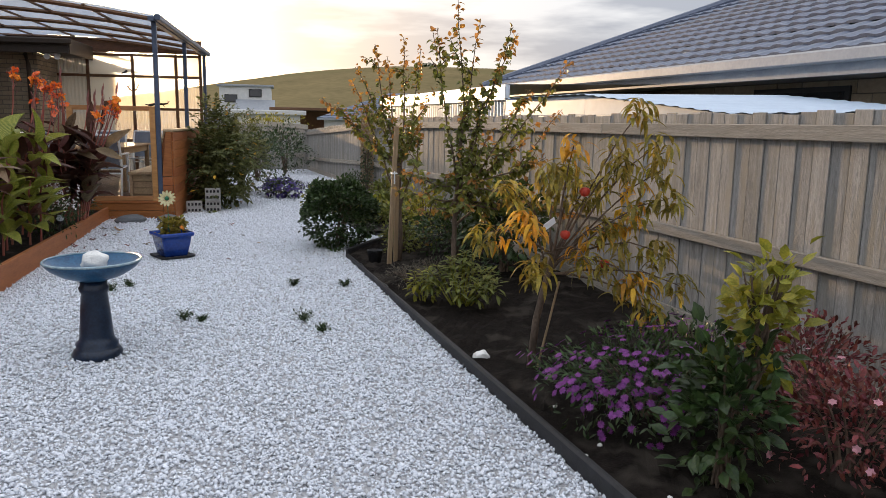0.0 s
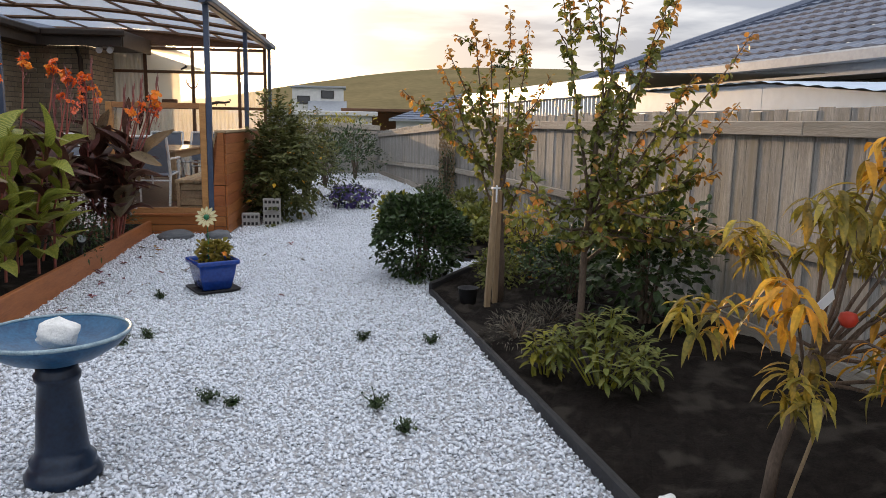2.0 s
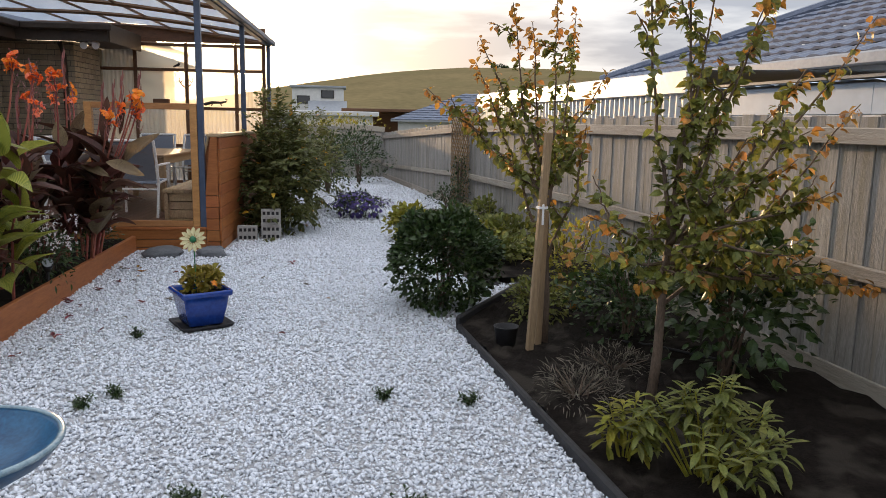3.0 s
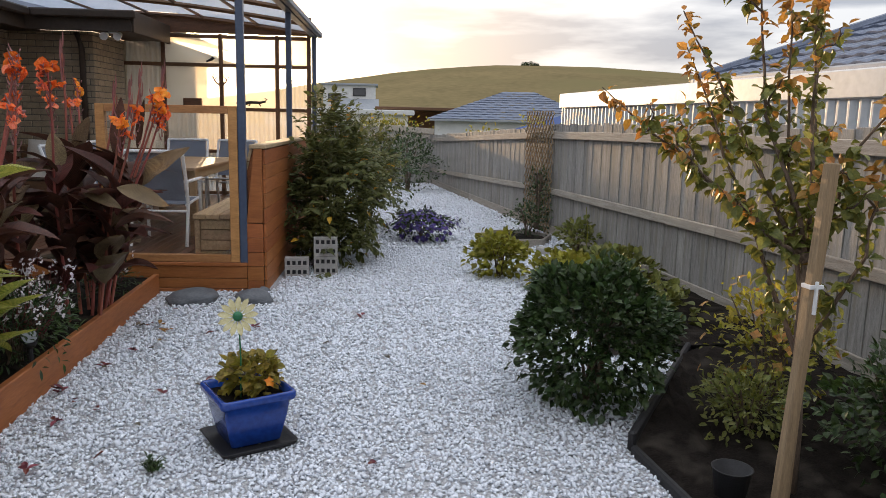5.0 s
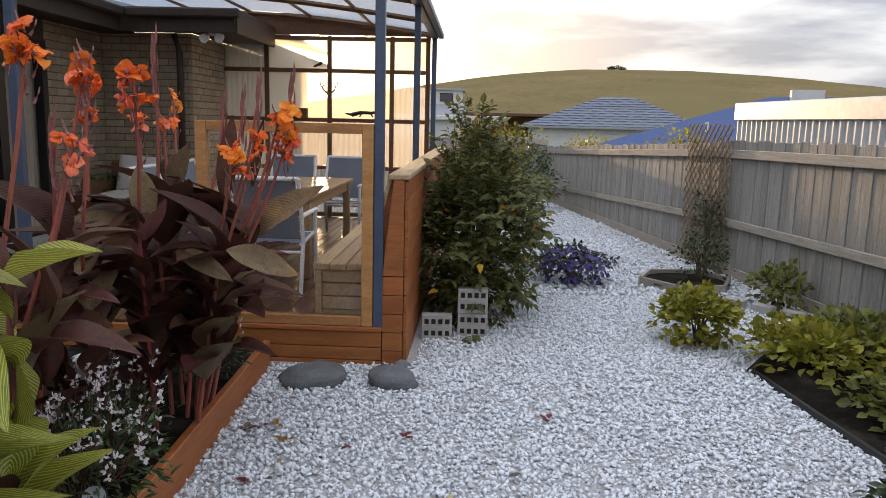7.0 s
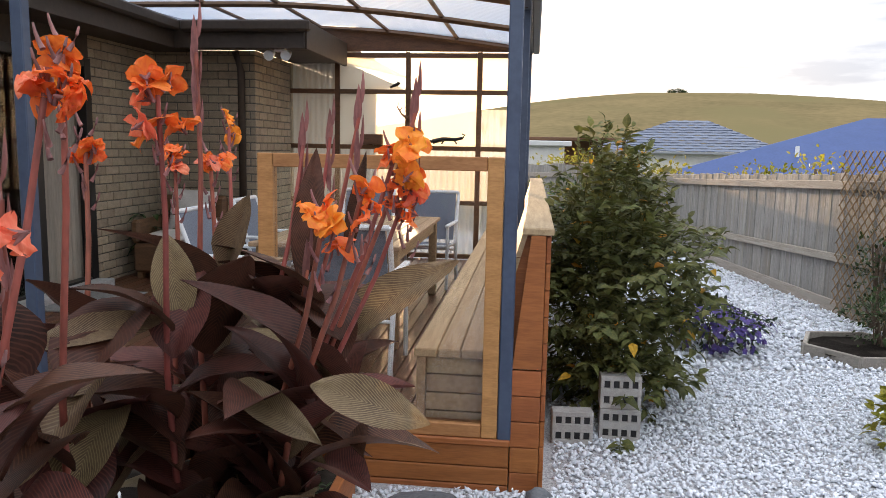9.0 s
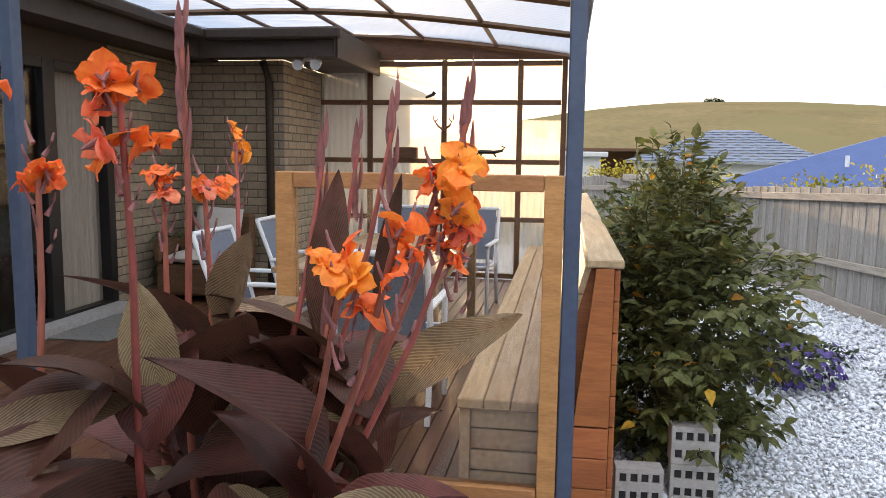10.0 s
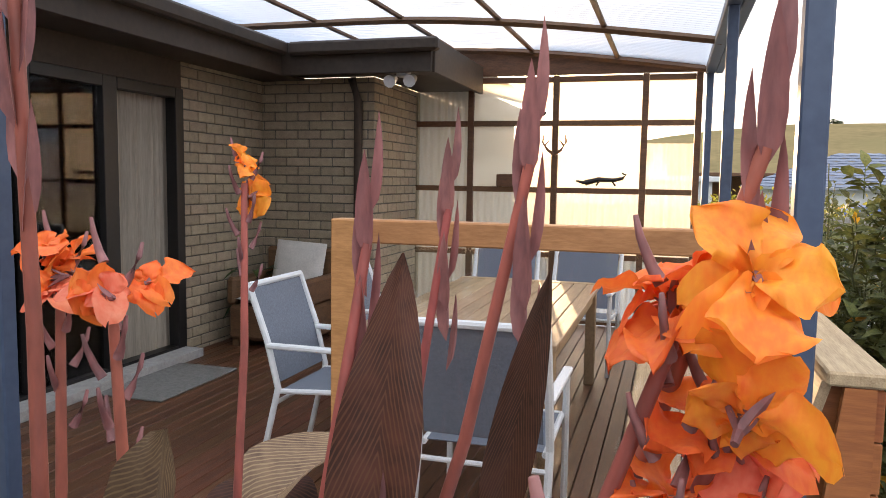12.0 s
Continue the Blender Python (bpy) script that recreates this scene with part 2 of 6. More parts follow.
M = dict(
    gravel=shader("gravel_stone", (0.84, 0.87, 0.93), (0.66, 0.70, 0.77), 0.8, 60, bump=0.3, island=0.13, spec=0.2, obj=False),
    # dark second tone puts the shade of gaps between chips into the colour
    gravel_bed=shader("gravel_bed", (0.62, 0.63, 0.65), (0.20, 0.20, 0.21), 0.95, 70, bump=1.0, fine=3, spec=0.1, obj=False),
    soil=shader("dark_soil", (0.018, 0.014, 0.012), (0.006, 0.005, 0.004), 0.95, 14, bump=1.0, spots=(0.034, 0.029, 0.024), spec=0.08, obj=False),
    land=shader("far_ground", (0.09, 0.10, 0.045), (0.05, 0.065, 0.03), 0.95, 0.2, bump=0.2, obj=False),
    hill=shader("dry_grass", (0.24, 0.185, 0.095), (0.165, 0.135, 0.07), 1.0, 0.05, bump=0.3, spots=(0.19, 0.16, 0.08), fine=9, spec=0.0, obj=False),
    paling=shader("weathered_paling", (0.375, 0.365, 0.35), (0.21, 0.205, 0.195), 0.92, 8, (5, 5, 0.45), 0.6, vary=0.15, spots=(0.27, 0.255, 0.225), spec=0.1),
    rail=shader("weathered_rail", (0.42, 0.385, 0.34), (0.25, 0.225, 0.195), 0.92, 7, (8, 0.5, 8), 0.6, vary=0.16, spots=(0.32, 0.30, 0.265), spec=0.1),
    stain=shader("stained_timber", (0.36, 0.125, 0.035), (0.23, 0.075, 0.02), 0.55, 4, (0.6, 0.6, 5), 0.25, vary=0.14),
    frame=shader("oiled_timber", (0.46, 0.23, 0.085), (0.31, 0.145, 0.05), 0.55, 5, (1, 1, 4), 0.25, vary=0.15),
    plank=shader("bare_plank", (0.52, 0.38, 0.23), (0.31, 0.21, 0.12), 0.65, 5, (9, 0.6, 9), 0.3, vary=0.16),
    deck=shader("deck_board", (0.15, 0.062, 0.03), (0.07, 0.03, 0.015), 0.42, 6, (9, 0.5, 9), 0.3, vary=0.2),
    dark_timber=shader("brown_timber", (0.17, 0.085, 0.04), (0.10, 0.05, 0.025), 0.6, 6, (1, 1, 4), 0.2, vary=0.15),
    steel=shader("blue_grey_steel", (0.06, 0.085, 0.14), (0.042, 0.06, 0.105), 0.4, 5, bump=0.05, spec=0.5),
    brick=shader("cream_brick", (0.38, 0.305, 0.21), (0.27, 0.215, 0.15), 0.85, 18, bump=0.5, vary=0.15),
    mortar=shader("mortar", (0.16, 0.14, 0.115), (0.10, 0.09, 0.075), 0.95, 30, bump=0.5),
    fascia=shader("dark_fascia", (0.06, 0.042, 0.03), (0.04, 0.028, 0.02), 0.6, 4, bump=0.1),
    black=shader("black_frame", (0.015, 0.014, 0.014), None, 0.4, 6, bump=0.05),
    white=shader("white_metal", (0.78, 0.80, 0.82), (0.68, 0.70, 0.72), 0.4, 6, bump=0.04),
    sling=shader("grey_sling", (0.20, 0.225, 0.28), (0.14, 0.16, 0.20), 0.8, 90, bump=0.4),
    table=shader("teak", (0.42, 0.29, 0.17), (0.27, 0.18, 0.10), 0.6, 6, (7, 0.7, 7), 0.25, vary=0.15),
    blue_glaze=shader("blue_glaze", (0.015, 0.06, 0.30), (0.008, 0.032, 0.19), 0.18, 6, bump=0.15, spec=0.6),
    bath_glaze=shader("teal_glaze", (0.008, 0.022, 0.05), (0.004, 0.008, 0.02), 0.3, 9, bump=0.12, spec=0.4),
    bowl_glaze=shader("sea_blue_glaze", (0.022, 0.115, 0.23), (0.010, 0.05, 0.12), 0.35, 12, bump=0.12, spec=0.35),
    rim_glaze=shader("pale_rim", (0.30, 0.40, 0.44), (0.12, 0.2, 0.26), 0.2, 25, bump=0.1, spec=0.6),
    white_stone=shader("white_stone", (0.86, 0.86, 0.84), (0.66, 0.66, 0.64), 0.7, 18, bump=0.8),
    slate=shader("slate", (0.15, 0.16, 0.175), (0.09, 0.095, 0.105), 0.75, 9, (1, 1, 5), 0.9, vary=0.1),
    block=shader("concrete_block", (0.44, 0.43, 0.41), (0.32, 0.31, 0.30), 0.95, 25, bump=0.7),
    edging=shader("black_edging", (0.022, 0.022, 0.025), (0.012, 0.012, 0.013), 0.6, 20, bump=0.3),
    corrugated=shader("zinc_sheet", (0.62, 0.65, 0.68), (0.5, 0.53, 0.56), 0.4, 3, bump=0.05, metal=0.25),
    pale_roof=shader("pale_blue_sheet", (0.50, 0.60, 0.72), (0.42, 0.52, 0.64), 0.45, 2, bump=0.05),
    blue_roof=shader("blue_roof_sheet", (0.045, 0.085, 0.24), (0.035, 0.07, 0.20), 0.6, 2, bump=0.08),
    tile=shader("blue_grey_tile", (0.16, 0.19, 0.26), (0.10, 0.12, 0.17), 0.55, 9, bump=0.3, island=0.1, obj=False),
    gutter=shader("grey_gutter", (0.33, 0.35, 0.38), (0.26, 0.28, 0.31), 0.45, 4, bump=0.05),
    render_wall=shader("pale_render", (0.66, 0.66, 0.65), (0.56, 0.56, 0.56), 0.85, 3, bump=0.15),
    window_dark=shader("dark_window", (0.03, 0.033, 0.04), None, 0.08, 2, bump=0.0, spec=0.8),
    curtain=shader("beige_curtain", (0.42, 0.36, 0.29), (0.3, 0.26, 0.21), 0.95, 5, (8, 8, 0.4), 0.3),
    cushion=shader("white_cushion", (0.62, 0.58, 0.53), (0.5, 0.47, 0.43), 0.95, 12, bump=0.3),
    mat=shader("grey_mat", (0.25, 0.24, 0.23), (0.15, 0.15, 0.14), 0.95, 40, bump=0.6),
    bark=shader("bark", (0.16, 0.115, 0.085), (0.075, 0.055, 0.04), 0.9, 25, (1, 1, 0.3), 0.8),
    stake=shader("pine_stake", (0.34, 0.24, 0.14), (0.21, 0.15, 0.09), 0.85, 8, (8, 8, 0.5), 0.4),
    leaf=shader("green_leaf", (0.20, 0.205, 0.045), (0.09, 0.11, 0.025), 0.5, 20, bump=0.15, island=0.35, thin=0.3, obj=False),
    leaf_dark=shader("dark_green_leaf", (0.05, 0.085, 0.022), (0.018, 0.038, 0.012), 0.42, 20, bump=0.15, island=0.4, thin=0.2, obj=False),
    leaf_tomato=shader("tomato_leaf", (0.15, 0.155, 0.045), (0.06, 0.075, 0.024), 0.6, 20, bump=0.25, island=0.35, thin=0.3, obj=False),
    leaf_lime=shader("lime_leaf", (0.33, 0.30, 0.035), (0.15, 0.16, 0.022), 0.5, 20, bump=0.15, island=0.3, thin=0.35, obj=False),
    leaf_orange=shader("turning_leaf", (0.40, 0.20, 0.05), (0.26, 0.15, 0.035), 0.5, 20, bump=0.15, island=0.3, thin=0.4, obj=False),
    leaf_peach=shader("peach_leaf", (0.36, 0.27, 0.04), (0.13, 0.12, 0.025), 0.5, 14, bump=0.15, island=0.4, thin=0.4, obj=False),
    leaf_gold=shader("gold_leaf", (0.62, 0.34, 0.03), (0.42, 0.22, 0.025), 0.5, 14, bump=0.15, island=0.3, thin=0.4, obj=False),
    leaf_red=shader("red_leaf", (0.22, 0.05, 0.045), (0.09, 0.025, 0.025), 0.5, 20, bump=0.15, island=0.5, thin=0.25, obj=False),
    leaf_grey=shader("dry_stem", (0.16, 0.14, 0.11), (0.09, 0.08, 0.06), 0.9, 20, bump=0.1, island=0.4, thin=0.15, obj=False),
    daisy=shader("purple_petal", (0.24, 0.05, 0.26), (0.13, 0.03, 0.16), 0.6, 30, bump=0.1, island=0.35, thin=0.25, obj=False),
    petunia=shader("violet_petal", (0.10, 0.065, 0.26), (0.06, 0.04, 0.17), 0.6, 30, bump=0.1, island=0.4, thin=0.25, obj=False),
    petal_white=shader("white_petal", (0.80, 0.76, 0.78), (0.66, 0.6, 0.63), 0.6, 30, bump=0.1, island=0.1, thin=0.3, obj=False),
    petal_pink=shader("pink_petal", (0.70, 0.36, 0.42), (0.55, 0.25, 0.3), 0.6, 30, bump=0.1, island=0.2, thin=0.3, obj=False),
    canna=shader("bronze_canna_leaf", (0.115, 0.042, 0.032), (0.035, 0.02, 0.017), 0.45, 5, bump=0.15, thin=0.28, stripe=((0.13, 0.055, 0.036), 8.0), vary=0.35, spec=0.22),
    canna_dry=shader("faded_canna_leaf", (0.21, 0.15, 0.085), (0.11, 0.075, 0.05), 0.5, 6, bump=0.2, thin=0.3, stripe=((0.29, 0.22, 0.12), 8.0), vary=0.3, spec=0.25),
    canna_green=shader("striped_canna_leaf", (0.20, 0.23, 0.03), (0.11, 0.16, 0.022), 0.45, 6, bump=0.12, thin=0.35, stripe=((0.46, 0.42, 0.09), 6.0), vary=0.2),
    canna_stem=shader("canna_stem", (0.38, 0.105, 0.075), (0.20, 0.065, 0.05), 0.5, 12, (1, 1, 0.3), 0.2, vary=0.2),
    canna_bud=shader("canna_bud", (0.33, 0.135, 0.125), (0.17, 0.075, 0.075), 0.5, 20, (1, 1, 0.3), 0.2, vary=0.15, thin=0.15),
    petal=shader("orange_petal", (0.88, 0.24, 0.035), (0.78, 0.14, 0.03), 0.55, 25, (1, 1, 0.4), 0.2, vary=0.1, island=0.12, thin=0.35),
    petal_coral=shader("coral_petal", (0.86, 0.30, 0.16), (0.78, 0.17, 0.07), 0.55, 25, (1, 1, 0.4), 0.2, vary=0.1, island=0.12, thin=0.35),
    petal_yellow=shader("amber_petal", (0.92, 0.38, 0.035), (0.86, 0.22, 0.03), 0.55, 25, (1, 1, 0.4), 0.2, vary=0.1, island=0.12, thin=0.35),
    tin_petal=shader("painted_tin", (0.62, 0.58, 0.36), (0.42, 0.36, 0.17), 0.5, 30, bump=0.1, metal=0.2, thin=0.15),
    tin_green=shader("green_tin", (0.02, 0.16, 0.07), None, 0.35, 9, bump=0.05),
    fruit=shader("red_fruit", (0.50, 0.045, 0.02), (0.36, 0.03, 0.015), 0.5, 12, bump=0.1),
    poly=clear("ribbed_clear_roof", (0.55, 0.61, 0.70), 0.28, 0.3),
    poly_wall=clear("ribbed_clear_sheet", (0.85, 0.80, 0.70), 0.55, 0.25),
    haze=clear("dewy_clear_sheet", (0.95, 0.88, 0.74), 0.32, 0.2),
    glass=pane_glass("pane_glass"),
)

# ---- mesh building ----


class Mesh:
    """Gathers vertices and faces, then makes one mesh."""

    def __init__(self):
        self.v, self.f, self.uv = [], [], []

    def add(self, verts, faces, uvs=None):
        k = len(self.v)
        self.v += [tuple(p) for p in verts]
        self.uv += list(uvs) if uvs else [(0, 0)] * len(verts)
        self.f += [tuple(i + k for i in f) for f in faces]

    def box(self, x0, x1, y0, y1, z0, z1, c=0.004, m=None):
        """A box with chamfered edges."""
        c = min(c, 0.3 * min(x1 - x0, y1 - y0, z1 - z0))
        lo, hi, verts, ids = (x0, y0, z0), (x1, y1, z1), [], {}
        for s in ((a, b, d) for a in (0, 1) for b in (0, 1) for d in (0, 1)):
            for ax in range(3):
                p = [(hi if s[i] else lo)[i] for i in range(3)]
                for i in range(3):
                    if i != ax:
                        p[i] += -c if s[i] else c
                ids[s, ax] = len(verts)
                verts.append(Vector(p))
        faces = []
        for ax in range(3):
            o = [i for i in range(3) if i != ax]
            for side in (0, 1):
                q = []
                for u, w in ((0, 0), (1, 0), (1, 1), (0, 1)):
                    s = [0, 0, 0]
                    s[ax], s[o[0]], s[o[1]] = side, u, w
                    q.append(ids[tuple(s), ax])
                flip = (side == 1) != (ax == 1)
                faces.append(q if flip else q[::-1])
            for u in (0, 1):
                for w in (0, 1):
                    q = []
                    for e, axx in ((0, o[0]), (1, o[0]), (1, o[1]), (0, o[1])):
                        s = [0, 0, 0]
                        s[ax], s[o[0]], s[o[1]] = e, u, w
                        q.append(ids[tuple(s), axx])
                    faces.append(q)
        for s in ((a, b, d) for a in (0, 1) for b in (0, 1) for d in (0, 1)):
            faces.append([ids[s, i] for i in range(3)])
        self.add([m @ p for p in verts] if m else verts, faces)
        return self

    def tube(self, pts, r0, r1=None, n=7, cap=True):
        pts = [Vector(p) for p in pts]
        r1 = r0 if r1 is None else r1
        verts, faces, k = [], [], len(pts)
        for i, p in enumerate(pts):
            d = (pts[min(i + 1, k - 1)] - pts[max(i - 1, 0)]).normalized()
            side = d.cross(Vector((0, 0, 1)) if abs(d.z) < 0.9 else Vector((1, 0, 0))).normalized()
            up = side.cross(d)
            r = r0 + (r1 - r0) * i / max(k - 1, 1)
            verts += [p + r * (math.cos(a) * side + math.sin(a) * up) for a in (2 * math.pi * j / n for j in range(n))]
        for i in range(k - 1):
            faces += [(i * n + j, i * n + (j + 1) % n, (i + 1) * n + (j + 1) % n, (i + 1) * n + j) for j in range(n)]
        if cap:
            faces += [tuple(range(n)), tuple(range((k - 1) * n, k * n))]
        self.add(verts, faces)
        return self

    def lathe(self, profile, n=40, centre=(0, 0), cap=True):
        verts, faces = [], []
        for r, z in profile:
            verts += [(centre[0] + r * math.cos(2 * math.pi * j / n), centre[1] + r * math.sin(2 * math.pi * j / n), z) for j in range(n)]
        for i in range(len(profile) - 1):
            faces += [(i * n + j, i * n + (j + 1) % n, (i + 1) * n + (j + 1) % n, (i + 1) * n + j) for j in range(n)]
        if cap:
            faces += [tuple(range(n))[::-1], tuple(range((len(profile) - 1) * n, len(profile) * n))]
        self.add(verts, faces)
        return self

    def blade(self, base, way, up, length, width, droop=0.3, fold=0.25, n=3, shape=0.5, ruffle=0.0, across=2, wind=0.0, blunt=False):
        """A leaf or petal from base along way: widest at the share shape of its length, curling down by droop."""
        way = Vector(way).normalized()
        side = way.cross(Vector(up))
        side = side.normalized() if side.length > 1e-4 else Vector((1, 0, 0))
        top = side.cross(way)
        verts, faces, uvs = [], [], []
        for i in range(n + 1):
            t = i / n
            w = width * 0.5 * max(math.sin(math.pi * t ** (math.log(0.5) / math.log(shape))) ** 0.8, 0.05 if i == 0 else 0.015)
            if blunt:
                w = width * 0.5 * max(min(1.25 * t ** 0.7, 1) * math.sqrt(max(1 - max(t - 0.55, 0) ** 2 / 0.2026, 0)), 0.06)
            bend = droop * t * t
            c = Vector(base) + way * (length * (t - 0.25 * abs(droop) * t * t)) - top * (length * bend)
            for j in range(across + 1):
                s = 2 * j / across - 1
                lift = fold * w * abs(s) + ruffle * length * (math.sin(7 * t + 3 * s + wind) * abs(s) + 0.4 * math.sin(19 * t - 4 * s + 2 * wind) * s * s)
                verts.append(c + side * (w * s) + top * lift)
                uvs.append((t + 0.35 * abs(s), 0.5 + 0.5 * s))
        k = across + 1
        faces = [(i * k + j, i * k + j + 1, (i + 1) * k + j + 1, (i + 1) * k + j) for i in range(n) for j in range(across)]
        self.add(verts, faces, uvs)
        return self

    def data(self, name, mat, smooth=False):
        me = bpy.data.meshes.new(name)
        me.from_pydata(self.v, [], self.f)
        if any(u != (0, 0) for u in self.uv[:200]):
            layer = me.uv_layers.new(name="UVMap")
            idx = np.empty(len(me.loops), dtype=np.int32)
            me.loops.foreach_get("vertex_index", idx)
            layer.data.foreach_set("uv", np.array(self.uv, dtype=np.float32)[idx].ravel())
        me.materials.append(mat)
        if smooth:
            me.shade_smooth()
        me.update()
        bm = bmesh.new()
        bm.from_mesh(me)
        if len(bm.faces) < 4000 and not self.loose:
            bmesh.ops.recalc_face_normals(bm, faces=bm.faces)
            bm.to_mesh(me)
        bm.free()
        return me

    loose = False


def part(name, b, material, parent, label="", smooth=False):
    ob = new(name, b if isinstance(b, bpy.types.Mesh) else b.data(name, material, smooth))
    ob.parent = parent
    if name in ("stem_tuft", "bloom", "bud_cluster", "leaf_stalk", "flower_stalk", "branchwork", "foliage", "turning_foliage", "golden_foliage", "dry_foliage", "leaf_tuft", "petal_ring", "bud_spike", "sepal_whorl", "hole_grid"):
        ob["kind"] = "stuff"
    return tagged(ob, label)


def thing(name, m, label, category, group="", kind=""):
    e = new(name)
    e.empty_display_size = 0.1
    e.matrix_world = m
    return tagged(e, label, category, group, kind)


def solid(name, b, material, label, category, group="", kind="", m=None, smooth=False):
    ob = new(name, b.data(name, material, smooth))
    if m:
        ob.matrix_world = m
    return tagged(ob, label, category, group, kind)


R = random.Random(5)


def rnd(a, b):
    return R.uniform(a, b)


def rdir():
    z, a = rnd(-1, 1), rnd(0, 2 * math.pi)
    s = math.sqrt(1 - z * z)
    return Vector((s * math.cos(a), s * math.sin(a), z))


def gz(y):
    """Height of the garden's ground along its length."""
    return float(np.interp(y, (3.0, 8.0, 11.0, 15.0, 24.0), (0.0, 0.05, 0.09, 0.07, -0.02)))


HOUSE = pose(-0.33, 11.42, 0, 0, 0, -7.7)
DECK = 0.34

# ---- ground ----
b = Mesh()
ys = [-60, -10, 0, 2, 4, 6, 8, 10, 12, 14, 17, 20, 24, 60, 700]
xs = [-700, -60, -6, 0, 6, 60, 700]
b.add([(x, y, gz(y) - 0.03 - (0.8 if y > 55 or abs(x) > 50 else 0)) for y in ys for x in xs],
      [(i * 7 + j, i * 7 + j + 1, (i + 1) * 7 + j + 1, (i + 1) * 7 + j) for i in range(len(ys) - 1) for j in range(6)])
b.loose = True
solid("ground", b, M["land"], "grassy ground running out to the hill", "ground", kind="structure")


def edge_x(y):
    """Face of the timber garden bed along the deck."""
    return -1.07 - 0.1 * (11.4 - y)


b = Mesh()
b.loose = True
rows = [-4 + 0.5 * i for i in range(57)]
b.add([(x, y, gz(y)) for y in rows for x in (-6.0, -1.0, 1.7, 3.58)],
      [(i * 4 + j, i * 4 + j + 1, i * 4 + j + 5, i * 4 + j + 4) for i in range(len(rows) - 1) for j in range(3)])
solid("gravel_base", b, M["gravel_bed"], "bed of white marble chips between the borders", "gravel", kind="structure")


def gravel_stones():
    rng = np.random.default_rng(3)
    cubes = np.array([(1, 0, 0), (-1, 0, 0), (0, 1, 0), (0, -1, 0), (0, 0, 1), (0, 0, -1)], float)
    tri = np.array([(0, 2, 4), (2, 1, 4), (1, 3, 4), (3, 0, 4), (2, 0, 5), (1, 2, 5), (3, 1, 5), (0, 3, 5)])
    pts = []
    for y0, y1, dens, size in ((-0.5, 1.6, 900, 0.018), (1.6, 6.0, 3300, 0.0115), (6.0, 9.5, 3000, 0.0122), (9.5, 13.5, 2200, 0.0145), (13.5, 24.0, 850, 0.023)):
        n = int((y1 - y0) * 6.2 * dens)
        x, y = rng.uniform(-2.4, 3.56, n), rng.uniform(y0, y1, n)
        left = -1.07 - 0.1 * (11.4 - y)
        keep = (x > left) & ((x < 1.66) | (y > np.minimum(7.92 + 1.3 * (x - 1.66), 9.3)))
        keep &= ~((y > 11.4) & (x < -0.10 + 0.134 * (y - 11.4)))
        keep &= ~((y > 9.3) & (y < 12.4) & (x > 2.18 + 0.9 * np.clip(y - 11.2, 0, 2)))
        x, y = x[keep], y[keep]
        z = np.interp(y, (3.0, 8.0, 11.0, 15.0, 24.0), (0.0, 0.05, 0.09, 0.07, -0.02))
        s = size * rng.uniform(0.55, 1.3, len(x))
        pts.append(np.stack([x, y, z + rng.uniform(-0.1, 1.1, len(x)) * s, s], 1))
    pts = np.concatenate(pts)
    n = len(pts)
    v = np.repeat(cubes[None], n, 0) * rng.uniform(0.55, 1.35, (n, 6, 1)) * np.array((1.1, 0.9, 0.72))
    v += rng.normal(0, 0.22, (n, 6, 3))
    a, t = rng.uniform(0, 2 * math.pi, n), rng.normal(0, 0.35, n)
    ca, sa, ct, st = np.cos(a)[:, None], np.sin(a)[:, None], np.cos(t)[:, None], np.sin(t)[:, None]
    x, y, z = v[..., 0], v[..., 1], v[..., 2]
    x, z = x * ct + z * st, -x * st + z * ct
    v = np.stack([x * ca - y * sa, x * sa + y * ca, z], -1) * pts[:, None, 3:4] + pts[:, None, :3]
    f = (tri[None] + 6 * np.arange(n)[:, None, None]).reshape(-1, 3)
    me = bpy.data.meshes.new("gravel")
    me.vertices.add(n * 6)
    me.vertices.foreach_set("co", v.astype(np.float32).ravel())
    me.loops.add(len(f) * 3)
    me.loops.foreach_set("vertex_index", f.astype(np.int32).ravel())
    me.polygons.add(len(f))
    me.polygons.foreach_set("loop_start", np.arange(0, len(f) * 3, 3, dtype=np.int32))
    me.update(calc_edges=True)
    me.materials.append(M["gravel"])
    tagged(new("gravel", me), "loose white marble chips covering the path", "gravel", kind="stuff")


gravel_stones()

# soil of the border along the fence
b = Mesh()
b.loose = True
cols, rws = 24, 120
sv = []
for i in range(rws + 1):
    t = i / rws
    for j in range(cols + 1):
        x = 1.70 + 1.88 * j / cols
        y = -3 + (10.88 + min(1.3 * (x - 1.66), 1.35)) * t
        sv.append((x, y, gz(y) + 0.035 + 0.03 * math.sin(math.pi * j / cols) + 0.035 * noise.noise((x * 5, y * 5, 0)) + 0.02 * noise.noise((x * 19, y * 19, 4))))
b.add(sv, [(i * 25 + j, i * 25 + j + 1, i * 25 + j + 26, i * 25 + j + 25) for i in range(rws) for j in range(cols)])
solid("border_soil", b, M["soil"], "dark damp soil of the border beside the fence", "soil", kind="structure")
b = Mesh()
b.loose = True
b.add([(2.18 + 0.9 * max(y - 11.2, 0) + (3.57 - 2.18 - 0.9 * max(y - 11.2, 0)) * j / 8, y, gz(y) + 0.02 + 0.05 * (0 < j) + 0.03 * noise.noise((j, i * 0.7, 2))) for i, y in enumerate(9.25 + 3.2 * k / 20 for k in range(21)) for j in range(9)],
      [(i * 9 + j, i * 9 + j + 1, i * 9 + j + 10, i * 9 + j + 9) for i in range(20) for j in range(8)])
